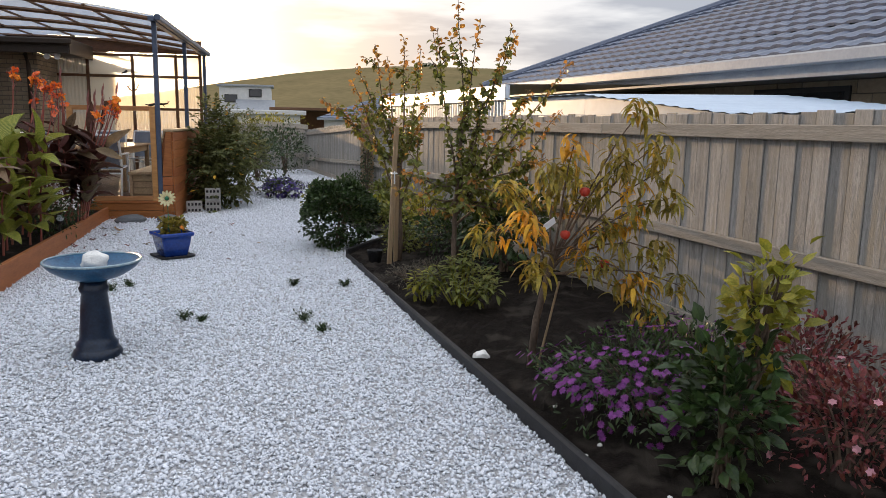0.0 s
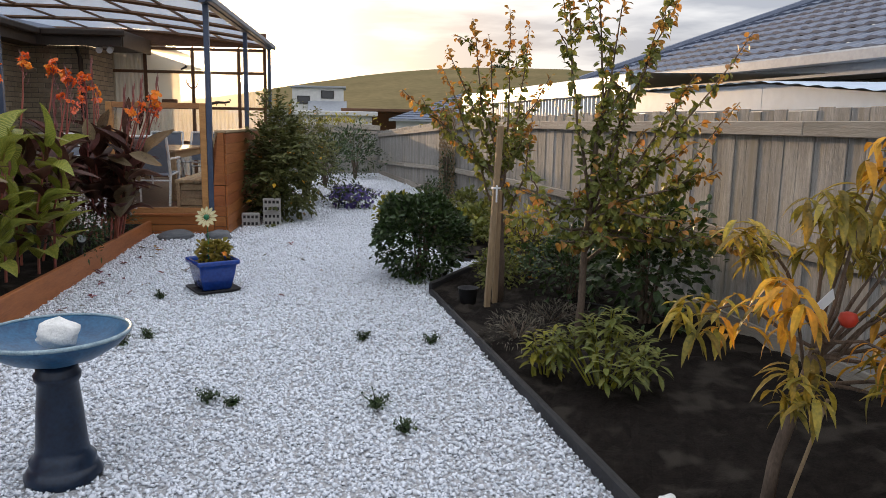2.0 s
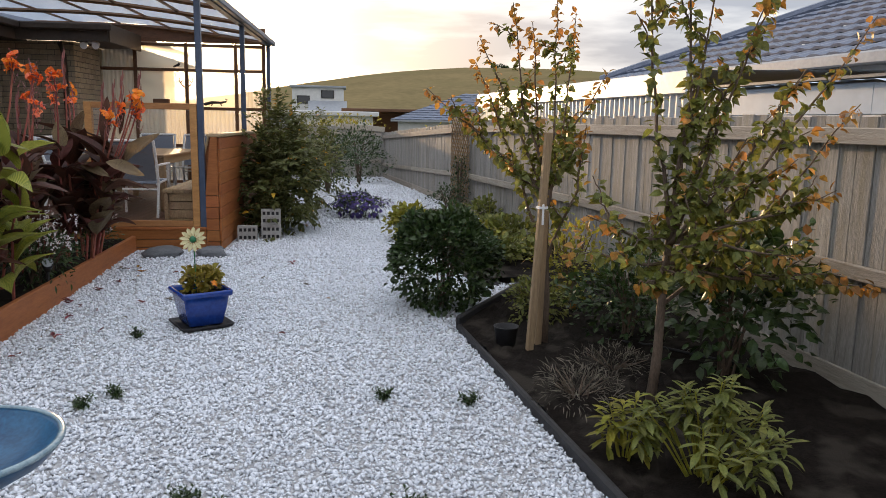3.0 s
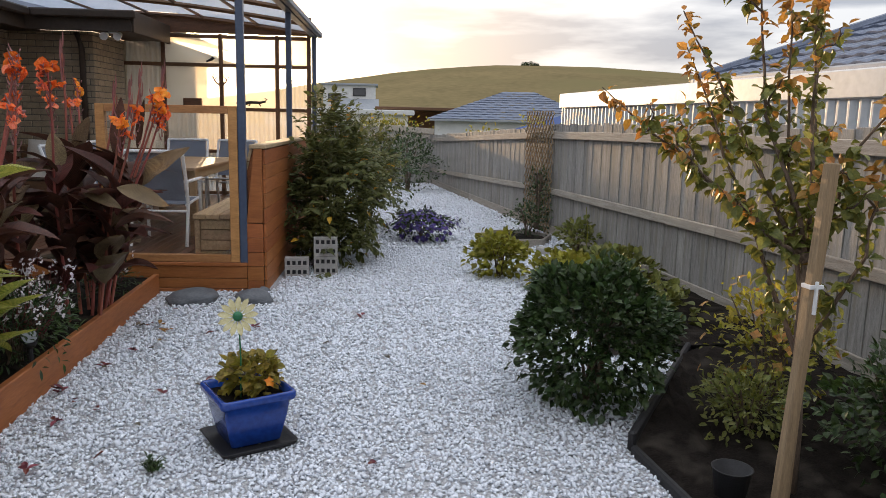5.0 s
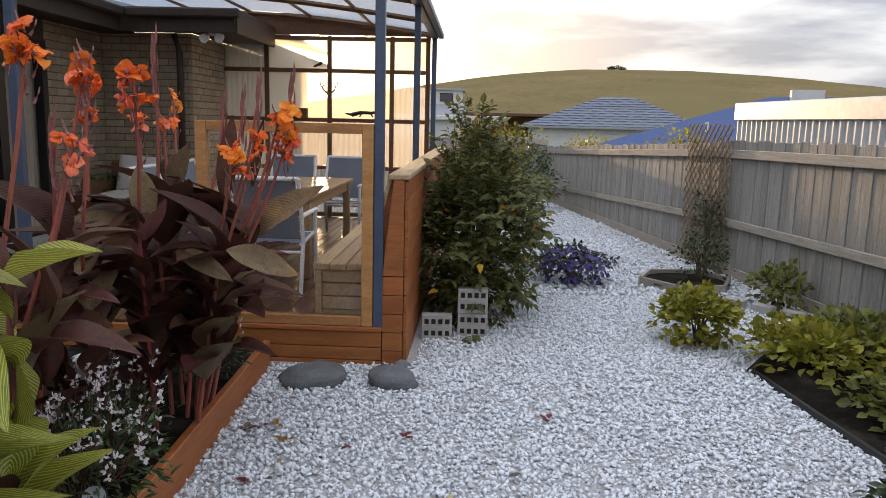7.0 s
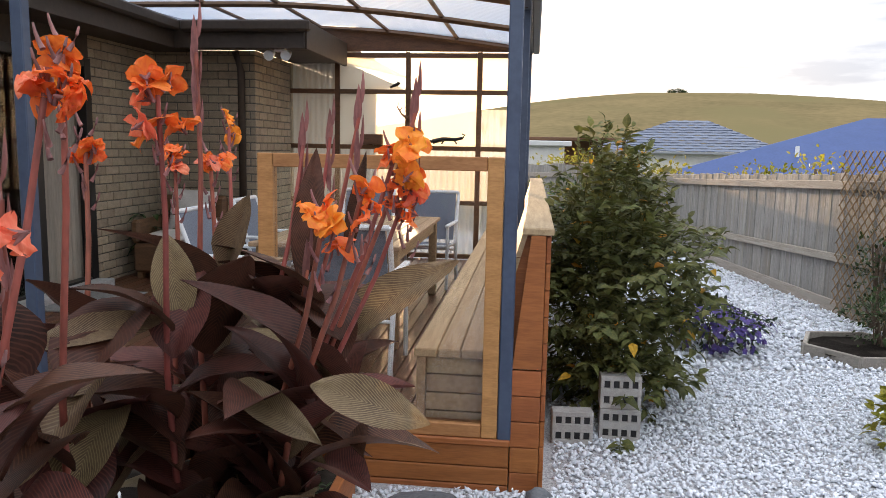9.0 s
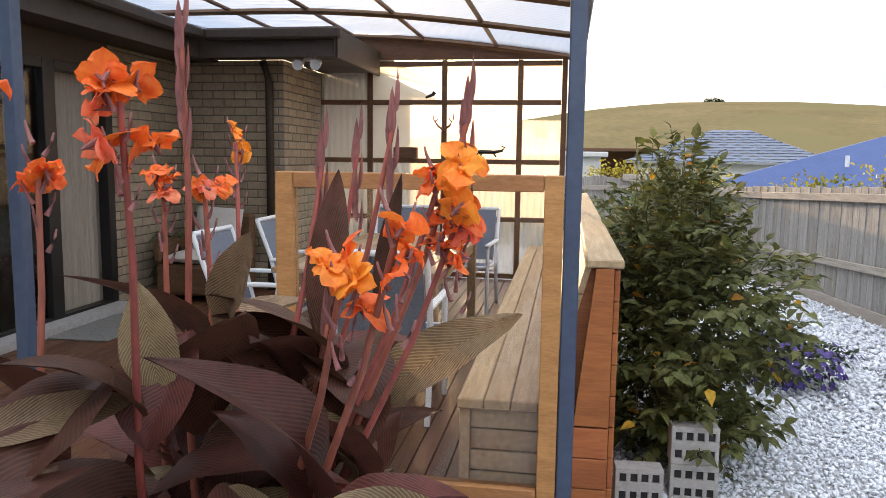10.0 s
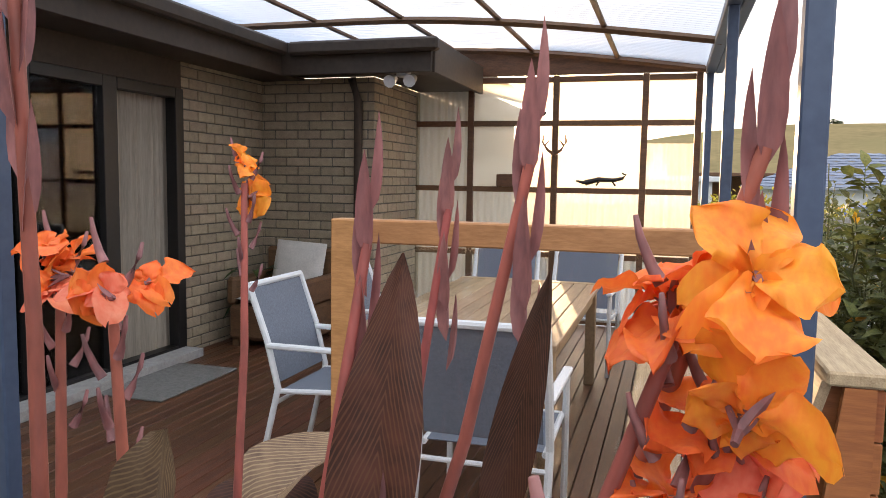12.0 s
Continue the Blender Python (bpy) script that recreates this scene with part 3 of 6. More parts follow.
solid("vegetable_soil", b, M["soil"], "dark soil of the vegetable bed by the fence", "soil", kind="structure")

edging = thing("garden_edging", Matrix(), "black plastic garden edging between gravel and soil", "edging", kind="structure")
part("edging_side", Mesh().box(1.655, 1.695, -3, 7.88, -0.05, 0.095, 0.012), M["edging"], edging)
part("edging_end", Mesh().box(0, 1.75, -0.02, 0.02, -0.03, 0.15, 0.012, pose(1.67, 7.9, 0, 0, 0, 52.4)), M["edging"], edging)
part("edging_curve", Mesh().tube([(2.4, 9.2, 0.08), (2.19, 9.4, 0.09), (2.17, 10.4, 0.1), (2.18, 11.2, 0.1), (2.63, 11.7, 0.1), (3.28, 12.43, 0.1)], 0.025, 0.025, 6), M["edging"], edging)

# ---- timber garden bed beside the deck ----
bed = thing("raised_garden_bed", Matrix(), "orange-stained timber raised bed along the gravel", "garden bed", kind="structure")
p0, p1 = Vector((edge_x(11.38), 11.38, 0)), Vector((edge_x(-3), -3, 0))
ln = (p0 - p1).length
mb = Matrix.Translation(p1) @ Matrix.Rotation(math.atan2(p0.y - p1.y, p0.x - p1.x), 4, "Z")
for i in range(3):
    x0, x1 = ln * i / 3, ln * (i + 1) / 3 - 0.004
    part("board", Mesh().box(x0, x1, 0, 0.045, -0.03, 0.27, 0.006, mb), M["stain"], bed)
b = Mesh()
b.loose = True
b.add([(edge_x(y) - 0.03 - 1.9 * j / 10, y, 0.23 + 0.03 * noise.noise((j * 1.3, y * 3, 1))) for y in (-3 + 14.4 * i / 60 for i in range(61)) for j in range(11)],
      [(i * 11 + j, i * 11 + j + 1, i * 11 + j + 12, i * 11 + j + 11) for i in range(60) for j in range(10)])
solid("bed_soil", b, M["soil"], "dark soil filling the raised bed", "soil", kind="structure")

# ---- fence along the border ----


def fence_top(y):
    return float(np.interp(y, (-4, 5, 12, 14.6, 15.2, 19, 24), (1.66, 1.64, 1.63, 1.60, 1.56, 1.42, 1.24)))


fence = thing("fence_right", Matrix(), "weathered grey timber paling fence with two rails", "fence", kind="structure")
for y0, y1 in ((-4, 0.9), (0.9, 5.75), (5.75, 10.4), (10.4, 15.0), (15.0, 19.6), (19.6, 24.0)):
    for h, t in ((-0.17, 0.095), (-0.93, 0.085)):
        zz = [fence_top(y0) + h, fence_top(y1) + h]
        k = (zz[1] - zz[0]) / (y1 - y0)
        b = Mesh().box(3.545, 3.588, y0 + 0.003, y1 - 0.003, 0, t, 0.005)
        b.v = [(x, y, z + zz[0] + k * (y - y0)) for x, y, z in b.v]
        part("rail", b, M["rail"], fence)
    b = Mesh().box(3.565, 3.588, y0 + 0.003, y1 - 0.003, 0, 0.16, 0.005)
    b.v = [(x, y, z + gz(y) - 0.02) for x, y, z in b.v]
    part("plinth", b, M["rail"], fence)
y, i = -4.0, 0
while y < 24.0:
    w = 0.136 + rnd(-0.006, 0.006)
    top = fence_top(y) + rnd(-0.015, 0.012)
    dx = rnd(0.0, 0.004) if i % 2 else rnd(0.004, 0.008)
    part("paling", Mesh().box(3.592 + dx, 3.607 + dx, y + rnd(0, 0.003), y + w - rnd(0.001, 0.006), gz(y) + 0.02, top, 0.003), M["paling"], fence)
    y += w
    i += 1

back_fence = thing("fence_back", pose(0, 23.9, 0), "weathered grey paling fence across the end of the garden", "fence", kind="structure")
x = -9.0
while x < 3.5:
    part("paling", Mesh().box(x, x + 0.145, 0, 0.016, -0.05, 1.42 + rnd(-0.03, 0.02), 0.003), M["paling"], back_fence)
    x += 0.15
for z in (0.4, 1.15):
    part("rail", Mesh().box(-9, 3.5, -0.045, -0.003, z, z + 0.09), M["rail"], back_fence)
solid("loose_board", Mesh().box(-0.6, 0.6, -0.02, 0.02, 0, 0.14, 0.006, pose(0, 0, 0, 0, 4, 0)), M["rail"], "weathered board fixed above the end of the fence", "board", m=pose(3.0, 23.86, 1.30))

# side fence and walls that close the place behind
b = Mesh().box(-9.0, 3.58, -4.1, -4.0, 0, 1.65)
solid("wall_behind", b, M["rail"], "timber fence closing the garden behind", "fence", kind="structure")

# ---- deck and pergola ----
deck = thing("deck", HOUSE, "red-brown timber deck with stained fascia boards", "deck", kind="structure")
for i in range(45):
    a0 = -4.14 + 0.092 * i
    part("board", Mesh().box(a0, a0 + 0.087, 0.0, 5.82, DECK - 0.022, DECK, 0.003), M["deck"], deck)
for i, (z0, z1) in enumerate(((0.03, 0.115), (0.12, 0.205), (0.21, 0.316))):
    part("fascia", Mesh().box(-4.14, -0.005, -0.03, -0.002, z0, z1, 0.004), M["stain"], deck)
part("sill", Mesh().box(-1.25, -0.0, -0.045, 0.06, 0.318, 0.352, 0.006), M["stain"], deck)

bench = thing("built_in_bench", HOUSE, "built-in timber bench with a high boarded back, on the deck edge", "bench")
for a0 in (-0.485, -0.37, -0.255):
    part("seat_plank", Mesh().box(a0, a0 + 0.111, 0.06, 5.78, 0.715, 0.76, 0.006), M["plank"], bench)
for i in range(4):
    part("front_board", Mesh().box(-0.455, -0.435, 0.1, 5.76, DECK + 0.002 + 0.094 * i, DECK + 0.094 * i + 0.09, 0.003), M["plank"], bench)
    part("end_board", Mesh().box(-0.43, -0.135, 0.10, 0.12, DECK + 0.002 + 0.094 * i, DECK + 0.094 * i + 0.09, 0.003), M["plank"], bench)
part("corner_post", Mesh().box(-0.475, -0.43, 0.075, 0.098, DECK, 0.714), M["plank"], bench)
for i in range(5):
    z0, z1 = 0.775 + 0.115 * i, 0.775 + 0.115 * i + 0.11
    f = lambda z: -0.13 + (z - 0.76) * 0.27
    b = Mesh()
    b.add([(f(z) + d, y, z) for y in (0.02, 5.78) for z, d in ((z0, 0), (z1, 0), (z1, 0.025), (z0, 0.025))],
          [(0, 1, 2, 3), (4, 5, 6, 7), (0, 1, 5, 4), (1, 2, 6, 5), (2, 3, 7, 6), (3, 0, 4, 7)])
    part("back_board", b, M["plank"], bench)
part("cap", Mesh().box(0.03, 0.175, -0.03, 5.8, 1.345, 1.38, 0.006), M["plank"], bench)
for i in range(10):
    part("side_board", Mesh().box(0.14, 0.163, 0.0, 5.8, 0.06 + 0.128 * i, 0.06 + 0.128 * i + 0.124, 0.003), M["stain"], bench)
for i in range(5):
    z0, z1 = 0.06 + 0.128 * i, 0.06 + 0.128 * i + 0.124
    part("end_cladding", Mesh().box(0.0, 0.138, -0.025, 0.0, z0, z1, 0.003), M["stain"], bench)
for y0, y1, pts in ((-0.025, 0.0, ((0.0, 0.705), (0.138, 0.705), (0.138, 1.343), (0.07, 1.343))), (0.036, 0.06, ((-0.12, 0.765), (0.138, 0.705), (0.138, 1.343), (0.03, 1.343)))):
    b = Mesh()
    b.add([(x, y, z) for y in (y0, y1) for x, z in pts],
          [(0, 1, 2, 3), (4, 5, 6, 7), (0, 1, 5, 4), (1, 2, 6, 5), (2, 3, 7, 6), (3, 0, 4, 7)])
    part("end_panel", b, M["stain"], bench)

screen = thing("glazed_screen", HOUSE, "oiled timber framed clear glass screen at the front of the deck", "screen")
part("stile", Mesh().box(-1.24, -1.165, -0.035, 0.035, 0.354, 1.70), M["frame"], screen)
part("stile", Mesh().box(-0.14, -0.065, -0.035, 0.035, 0.354, 1.70), M["frame"], screen)
part("top_rail", Mesh().box(-1.163, -0.142, -0.034, 0.034, 1.635, 1.70), M["frame"], screen)
part("bottom_rail", Mesh().box(-1.163, -0.142, -0.034, 0.034, 0.354, 0.42), M["frame"], screen)
g = part("pane", Mesh().box(-1.165, -0.14, -0.004, 0.004, 0.42, 1.636, 0.001), M["glass"], screen)
g.visible_shadow = False


def roof_z(a):
    return 2.92 + 0.27 * math.sin(min(max(-a, 0) / 3.0, 1) * math.pi / 2)


pergola = thing("pergola", HOUSE, "curved clear ribbed pergola roof on blue-grey steel posts", "pergola", kind="structure")
for a, bb, z0 in ((-0.03, 0.0, 0.345), (-0.03, 2.9, 0.345), (-0.03, 5.78, 0.345), (-2.42, -0.03, 0.03)):
    part("post", Mesh().box(a - 0.032, a + 0.032, bb - 0.032, bb + 0.032, z0, 2.86, 0.006), M["steel"], pergola)
part("eave_beam", Mesh().box(-0.075, 0.01, -0.2, 5.86, 2.86, 2.92), M["steel"], pergola)
part("gutter", Mesh().box(0.012, 0.09, -0.22, 5.9, 2.87, 2.95, 0.012), M["steel"], pergola)
for bb in (-0.15, 1.3, 2.75, 4.2, 5.74):
    part("rafter", Mesh().tube([(-0.02 - 4.2 * i / 14, bb, roof_z(-4.2 * i / 14) - 0.035) for i in range(15)], 0.03, 0.03, 4), M["dark_timber"], pergola)
for a in (-0.9, -1.75, -2.6, -3.4):
    part("batten", Mesh().box(a - 0.02, a + 0.02, -0.2, 5.8, roof_z(a) - 0.022, roof_z(a) + 0.005), M["dark_timber"], pergola)


def ribbed(b, curve, y0, y1, pitch=0.076, amp=0.009, swap=None):
    """A ribbed sheet: curve gives the cross points, the ribs follow it."""
    n = int((y1 - y0) / pitch * 6)
    k = len(curve)
    vs = [(c[0], y0 + (y1 - y0) * i / n, c[1] + amp * math.sin(2 * math.pi * i / 6)) for i in range(n + 1) for c in curve]
    if swap:
        vs = [swap(p) for p in vs]
    b.add(vs, [(i * k + j, i * k + j + 1, (i + 1) * k + j + 1, (i + 1) * k + j) for i in range(n) for j in range(k - 1)])
    b.loose = True
    return b


roof_curve = [(-4.3 * i / 14, roof_z(-4.3 * i / 14) + 0.016) for i in range(15)]
part("roof_sheet", ribbed(Mesh(), roof_curve, -0.2, 5.86), M["poly"], pergola, "clear ribbed plastic sheet", True)

end = thing("end_screen", HOUSE, "brown timber framed end wall with clear ribbed panels and open panes", "screen", kind="structure")
SC = (-3.14, -2.39, -1.50, -0.62, -0.12)
for a in SC:
    part("mullion", Mesh().box(a - 0.03, a + 0.03, 5.80, 5.86, DECK, 2.88), M["dark_timber"], end)
for z in (0.38, 1.05, 1.72, 2.40, 2.84):
    for a0, a1 in zip(SC, SC[1:]):
        part("transom", Mesh().box(a0 + 0.032, a1 - 0.032, 5.802, 5.858, z - 0.028, z + 0.028), M["dark_timber"], end)
part("head_board", Mesh().box(-3.2, -0.08, 5.80, 5.84, 2.885, 3.17), M["dark_timber"], end)


def sheet(a0, a1, z0, z1, bb=5.875):
    return ribbed(Mesh(), [(z0, 0), (z1, 0)], a0, a1, swap=lambda p: (p[1], bb + p[2], p[0]))


for a0, a1 in zip(SC, SC[1:]):
    part("ribbed_panel", sheet(a0, a1, 0.36, 1.72), M["poly_wall"], end, "clear ribbed plastic panel", True)
part("ribbed_panel", sheet(SC[0], SC[1], 1.72, 2.86), M["poly_wall"], end, "clear ribbed plastic panel", True)
part("ribbed_panel", sheet(SC[3], SC[4], 1.72, 2.2), M["poly_wall"], end, "clear ribbed plastic panel", True)
for a0, a1, z0, z1 in ((SC[1], SC[2], 1.748, 2.372), (SC[1], SC[2], 2.428, 2.812), (SC[2], SC[3], 1.748, 2.372), (SC[2], SC[3], 2.428, 2.812), (SC[3], SC[4], 2.428, 2.812)):
    part("pane", Mesh().box(a0 + 0.032, a1 - 0.032, 5.828, 5.832, z0, z1, 0.001), M["haze"], end, "clear plastic pane clouded with dew")
b = sheet(SC[1], SC[1] + 0.75, 2.1, 2.86, 5.9)
b.v = [(x, y, min(z, 2.86 - 0.6 * (x - SC[1]))) for x, y, z in b.v]
part("ribbed_panel", b, M["poly_wall"], end, "sloping clear ribbed plastic panel", True)

# ---- house ----


def brick_wall(name, m, length, z0, z1, label):
    """A brick wall along x, its face towards -y; each brick a piece of its own."""
    w = thing(name, m, label, "wall", kind="structure")
    part("wall_core", Mesh().box(0, length, 0.008, 0.2, z0, z1, 0.001), M["mortar"], w)
    sizes = {}
    z, row = z0, 0
    while z < z1 - 0.02:
        h = min(0.076, z1 - z)
        x = -0.12 * (row % 2)
        while x < length - 0.02:
            x0, x1 = max(x, 0), min(x + 0.23, length)
            if x1 - x0 > 0.03:
                key = (round(x1 - x0, 2), round(h, 3))
                if key not in sizes:
                    sizes[key] = Mesh().box(0, x1 - x0, -0.002, 0.03, 0, h, 0.005).data("brick", M["brick"])
                o = part("brick", sizes[key], None, w)
                o.location = (x0, R.uniform(-0.002, 0.001), z)
            x += 0.24
        z += 0.086
        row += 1
    return w


brick_wall("wall_return", HOUSE @ pose(-4.37, 4.6, 0), 1.38, 0.2, 2.74, "cream brick house wall behind the deck")
brick_wall("wall_side", HOUSE @ pose(-2.99, 4.602, 0, 0, 0, 90), 1.2, 0.2, 2.74, "cream brick house wall beside the end screen")
brick_wall("wall_door", HOUSE @ pose(-4.15, 3.32, 0, 0, 0, 90), 1.27, 0.2, 2.74, "cream brick house wall beside the sliding door")
solid("wall_house_front", Mesh().box(-4.35, -4.15, -8, -0.3, 0, 2.74), M["brick"], "cream brick house wall past the sliding door", "wall", kind="structure", m=HOUSE)
solid("wall_house_far", Mesh().box(-3.2, -2.98, 5.82, 11, 0, 2.74), M["brick"], "cream brick house wall past the end screen", "wall", kind="structure", m=HOUSE)
solid("downpipe", Mesh().tube([(-3.13, 4.55, 0.34), (-3.13, 4.55, 2.5), (-3.13, 4.4, 2.7)], 0.04, 0.04, 10), M["fascia"], "dark brown round downpipe on the brick wall", "downpipe", m=HOUSE, smooth=True)

eaves = thing("eaves", HOUSE, "dark brown eaves and gutters of the house", "eaves", kind="structure")
part("soffit", Mesh().box(-4.15, -3.7, -8, 4.6, 2.72, 2.74), M["fascia"], eaves)
part("soffit", Mesh().box(-4.15, -2.3, 4.12, 4.6, 2.742, 2.76), M["fascia"], eaves)
part("soffit", Mesh().box(-2.99, -2.3, 4.6, 11, 2.742, 2.76), M["fascia"], eaves)
part("fascia", Mesh().box(-3.7, -3.66, -8, 4.1, 2.70, 2.98), M["fascia"], eaves)
part("fascia", Mesh().box(-3.7, -2.28, 4.08, 4.12, 2.70, 2.98), M["fascia"], eaves)
part("fascia", Mesh().box(-2.3, -2.26, 4.122, 5.79, 2.70, 2.98), M["fascia"], eaves)
part("gutter", Mesh().box(-3.655, -3.55, -8, 4.0, 2.86, 2.97, 0.02), M["fascia"], eaves)
part("gutter", Mesh().box(-3.55, -2.2, 3.98, 4.078, 2.86, 2.97, 0.02), M["fascia"], eaves)
b = Mesh()
b.add([(-3.7, -8, 2.98), (-3.7, 4.1, 2.98), (-2.28, 4.1, 2.98), (-2.28, 11, 2.98), (-9, 11, 5.0), (-9, -8, 5.0)], [(0, 1, 4, 5), (1, 2, 3, 4)])
b.loose = True
solid("house_roof", b, M["tile"], "dark tiled roof of the house", "roof", kind="structure", m=HOUSE)

door = thing("door_1", HOUSE, "black framed glass sliding door onto the deck", "sliding door", kind="structure")
for b0, b1 in ((-0.3, -0.22), (0.85, 0.93), (1.72, 1.80), (2.42, 2.56), (3.22, 3.32)):
    part("door_stile", Mesh().box(-4.22, -4.12, b0, b1, DECK, 2.5), M["black"], door)
for b0, b1 in ((-0.22, 0.85), (0.93, 1.72), (1.80, 2.42), (2.56, 3.22)):
    part("head_rail", Mesh().box(-4.22, -4.12, b0 + 0.002, b1 - 0.002, 2.42, 2.5), M["black"], door)
    part("sill_rail", Mesh().box(-4.22, -4.12, b0 + 0.002, b1 - 0.002, DECK, DECK + 0.09), M["black"], door)
    if b0 < 2.5:
        part("pane", Mesh().box(-4.175, -4.168, b0, b1, DECK + 0.09, 2.42, 0.001), M["glass"], door).visible_shadow = False
part("lintel", Mesh().box(-4.25, -4.14, -0.3, 3.32, 2.502, 2.738), M["fascia"], door)
b = Mesh()
b.loose = True
b.add([(-4.26 + 0.025 * math.sin(i * 1.9), 2.5 + 0.76 * i / 40, z) for z in (DECK, 2.45) for i in range(41)], [(i, i + 1, i + 42, i + 41) for i in range(40)])
solid("curtain", b, M["curtain"], "beige full-length curtain drawn beside the sliding door", "curtain", m=HOUSE, smooth=True)
room = Mesh()
room.box(-8, -7.9, -0.6, 3.6, 0, 2.7).box(-7.9, -4.36, -0.6, -0.5, 0, 2.7).box(-7.9, -4.36, 3.45, 3.55, 0, 2.7).box(-7.9, -4.36, -0.5, 3.45, 0.2, 0.3).box(-7.9, -4.36, -0.5, 3.45, 2.6, 2.7)
solid("wall_room", room, M["curtain"], "dim plain room behind the sliding door", "room", kind="structure", m=HOUSE)
solid("door_mat", Mesh().box(-4.0, -3.45, 2.1, 3.0, DECK + 0.001, DECK + 0.016, 0.006), M["mat"], "grey doormat lying on the deck by the door", "mat", m=HOUSE)
solid("concrete_step", Mesh().box(-4.12, -3.95, -0.2, 3.3, DECK, DECK + 0.07), M["block"], "pale concrete sill below the sliding door", "step", m=HOUSE)

# ---- neighbours and distance ----
shed = thing("neighbour_shed", Matrix(), "zinc ribbed shed wall with a pale flashing, beyond the fence", "shed")
part("wall", ribbed(Mesh(), [(0.0, 0), (1.83, 0)], 8.6, 15.1, 0.11, 0.014, swap=lambda p: (3.85 + p[2], p[1], p[0])), M["corrugated"], shed)
part("flashing", Mesh().box(3.81, 3.88, 8.6, 15.13, 1.83, 2.03, 0.01), M["corrugated"], shed)
part("end_wall", Mesh().box(3.87, 6.1, 15.06, 15.1, 0, 2.0), M["corrugated"], shed)
b = Mesh()
b.add([(3.82, 8.6, 2.03), (3.82, 15.12, 2.03), (6.1, 15.12, 2.1), (6.1, 8.6, 2.1)], [(0, 1, 2, 3)])
b.loose = True
part("roof", b, M["corrugated"], shed)
shed2 = thing("low_shed", Matrix(), "pale blue sheet-roofed low shed beyond the fence", "shed")
b = ribbed(Mesh(), [(3.72, 1.645), (6.2, 1.70)], 0.5, 8.55, 0.19, 0.005)
b.v = [(x, y, z + float(np.interp(y, (0.5, 4.3, 6.5, 8.55), (0.0, 0.0, 0.2, 0.2)))) for x, y, z in b.v]
part("roof", b, M["pale_roof"], shed2)
part("upper_wall", Mesh().box(3.78, 3.84, 6.5, 8.5, 1.642, 1.83), M["pale_roof"], shed2)
b = Mesh()
b.add([(x, y, z) for x in (3.78, 3.84) for y, z in ((4.4, 1.642), (6.498, 1.642), (6.498, 1.83))], [(0, 1, 2), (3, 4, 5), (0, 1, 4, 3), (1, 2, 5, 4), (2, 0, 3, 5)])
part("gable", b, M["pale_roof"], shed2)
part("wall", Mesh().box(3.78, 3.84, 0.6, 8.5, 0, 1.64), M["corrugated"], shed2)


def tile_slope(b, p, q, r, s, courses, waves):
    """Tile courses over the slope with eaves p-q and ridge s-r, every course a step proud of the last."""
    p, q, r, s = (Vector(v) for v in (p, q, r, s))
    nrm = (q - p).cross(s - p).normalized()
    for c in range(courses):
        t0, t1 = c / courses, (c + 1) / courses
        a0, a1, b0, b1 = p.lerp(s, t0), q.lerp(r, t0), p.lerp(s, t1), q.lerp(r, t1)
        k = max(int(waves * (a1 - a0).length), 1)
        vs = []
        for i in range(k * 4 + 1):
            h = 0.018 * max(math.sin(2 * math.pi * i / 4 + 0.8), -0.4)
            u = i / (k * 4)
            vs += [a0.lerp(a1, u) + nrm * (0.012 + h), a0.lerp(a1, u) + nrm * (0.05 + h), b0.lerp(b1, u) + nrm * (0.012 + h)]
        b.add(vs, [f for i in range(k * 4) for f in ((i * 3, i * 3 + 3, i * 3 + 4, i * 3 + 1), (i * 3 + 1, i * 3 + 4, i * 3 + 5, i * 3 + 2))])
    b.loose = True
    return b


nh = thing("neighbour_house", Matrix(), "cream brick house with a blue-grey tiled hip roof", "house")
EZ, X0, X1, Y0, Y1 = 2.33, 6.35, 18.35, -6.0, 15.8
RX, RZ = (X0 + X1) / 2, 2.33 + 0.43 * 6.0
part("roof", tile_slope(Mesh(), (X0, Y1, EZ), (X0, Y0, EZ), (RX, Y0 + 6, RZ), (RX, Y1 - 6, RZ), 20, 3.3), M["tile"], nh)
b = tile_slope(Mesh(), (X1, Y1, EZ), (X0, Y1, EZ), (RX, Y1 - 6, RZ), (RX, Y1 - 6, RZ), 20, 3.3)
part("roof_hip", b, M["tile"], nh)
b = Mesh()
b.loose = True
b.add([(X1, Y0, EZ), (X1, Y1, EZ), (RX, Y1 - 6, RZ), (RX, Y0 + 6, RZ), (X0, Y0, EZ)], [(0, 1, 2, 3), (4, 0, 3)])
part("roof_rear", b, M["tile"], nh)
part("ridge_cap", Mesh().tube([(X0, Y1, EZ + 0.04), (RX, Y1 - 6, RZ + 0.04), (RX, Y0 + 6, RZ + 0.04)], 0.09, 0.09, 8), M["tile"], nh)
part("gutter", Mesh().box(X0 - 0.1, X0 + 0.02, Y0, Y1, EZ - 0.12, EZ + 0.02, 0.02), M["gutter"], nh)
part("fascia", Mesh().box(X0 + 0.022, X0 + 0.06, Y0, Y1, EZ - 0.24, EZ), M["gutter"], nh)
part("end_gutter", Mesh().box(X0 - 0.1, X1, Y1, Y1 + 0.12, EZ - 0.12, EZ + 0.02, 0.02), M["gutter"], nh)
part("soffit", Mesh().box(X0 + 0.06, X0 + 0.62, Y0, Y1, EZ - 0.24, EZ - 0.22), M["gutter"], nh)
part("wall", Mesh().box(X0 + 0.6, X1 - 0.6, Y0 + 0.6, Y1 - 0.6, 0, EZ - 0.24), M["mortar"], nh)
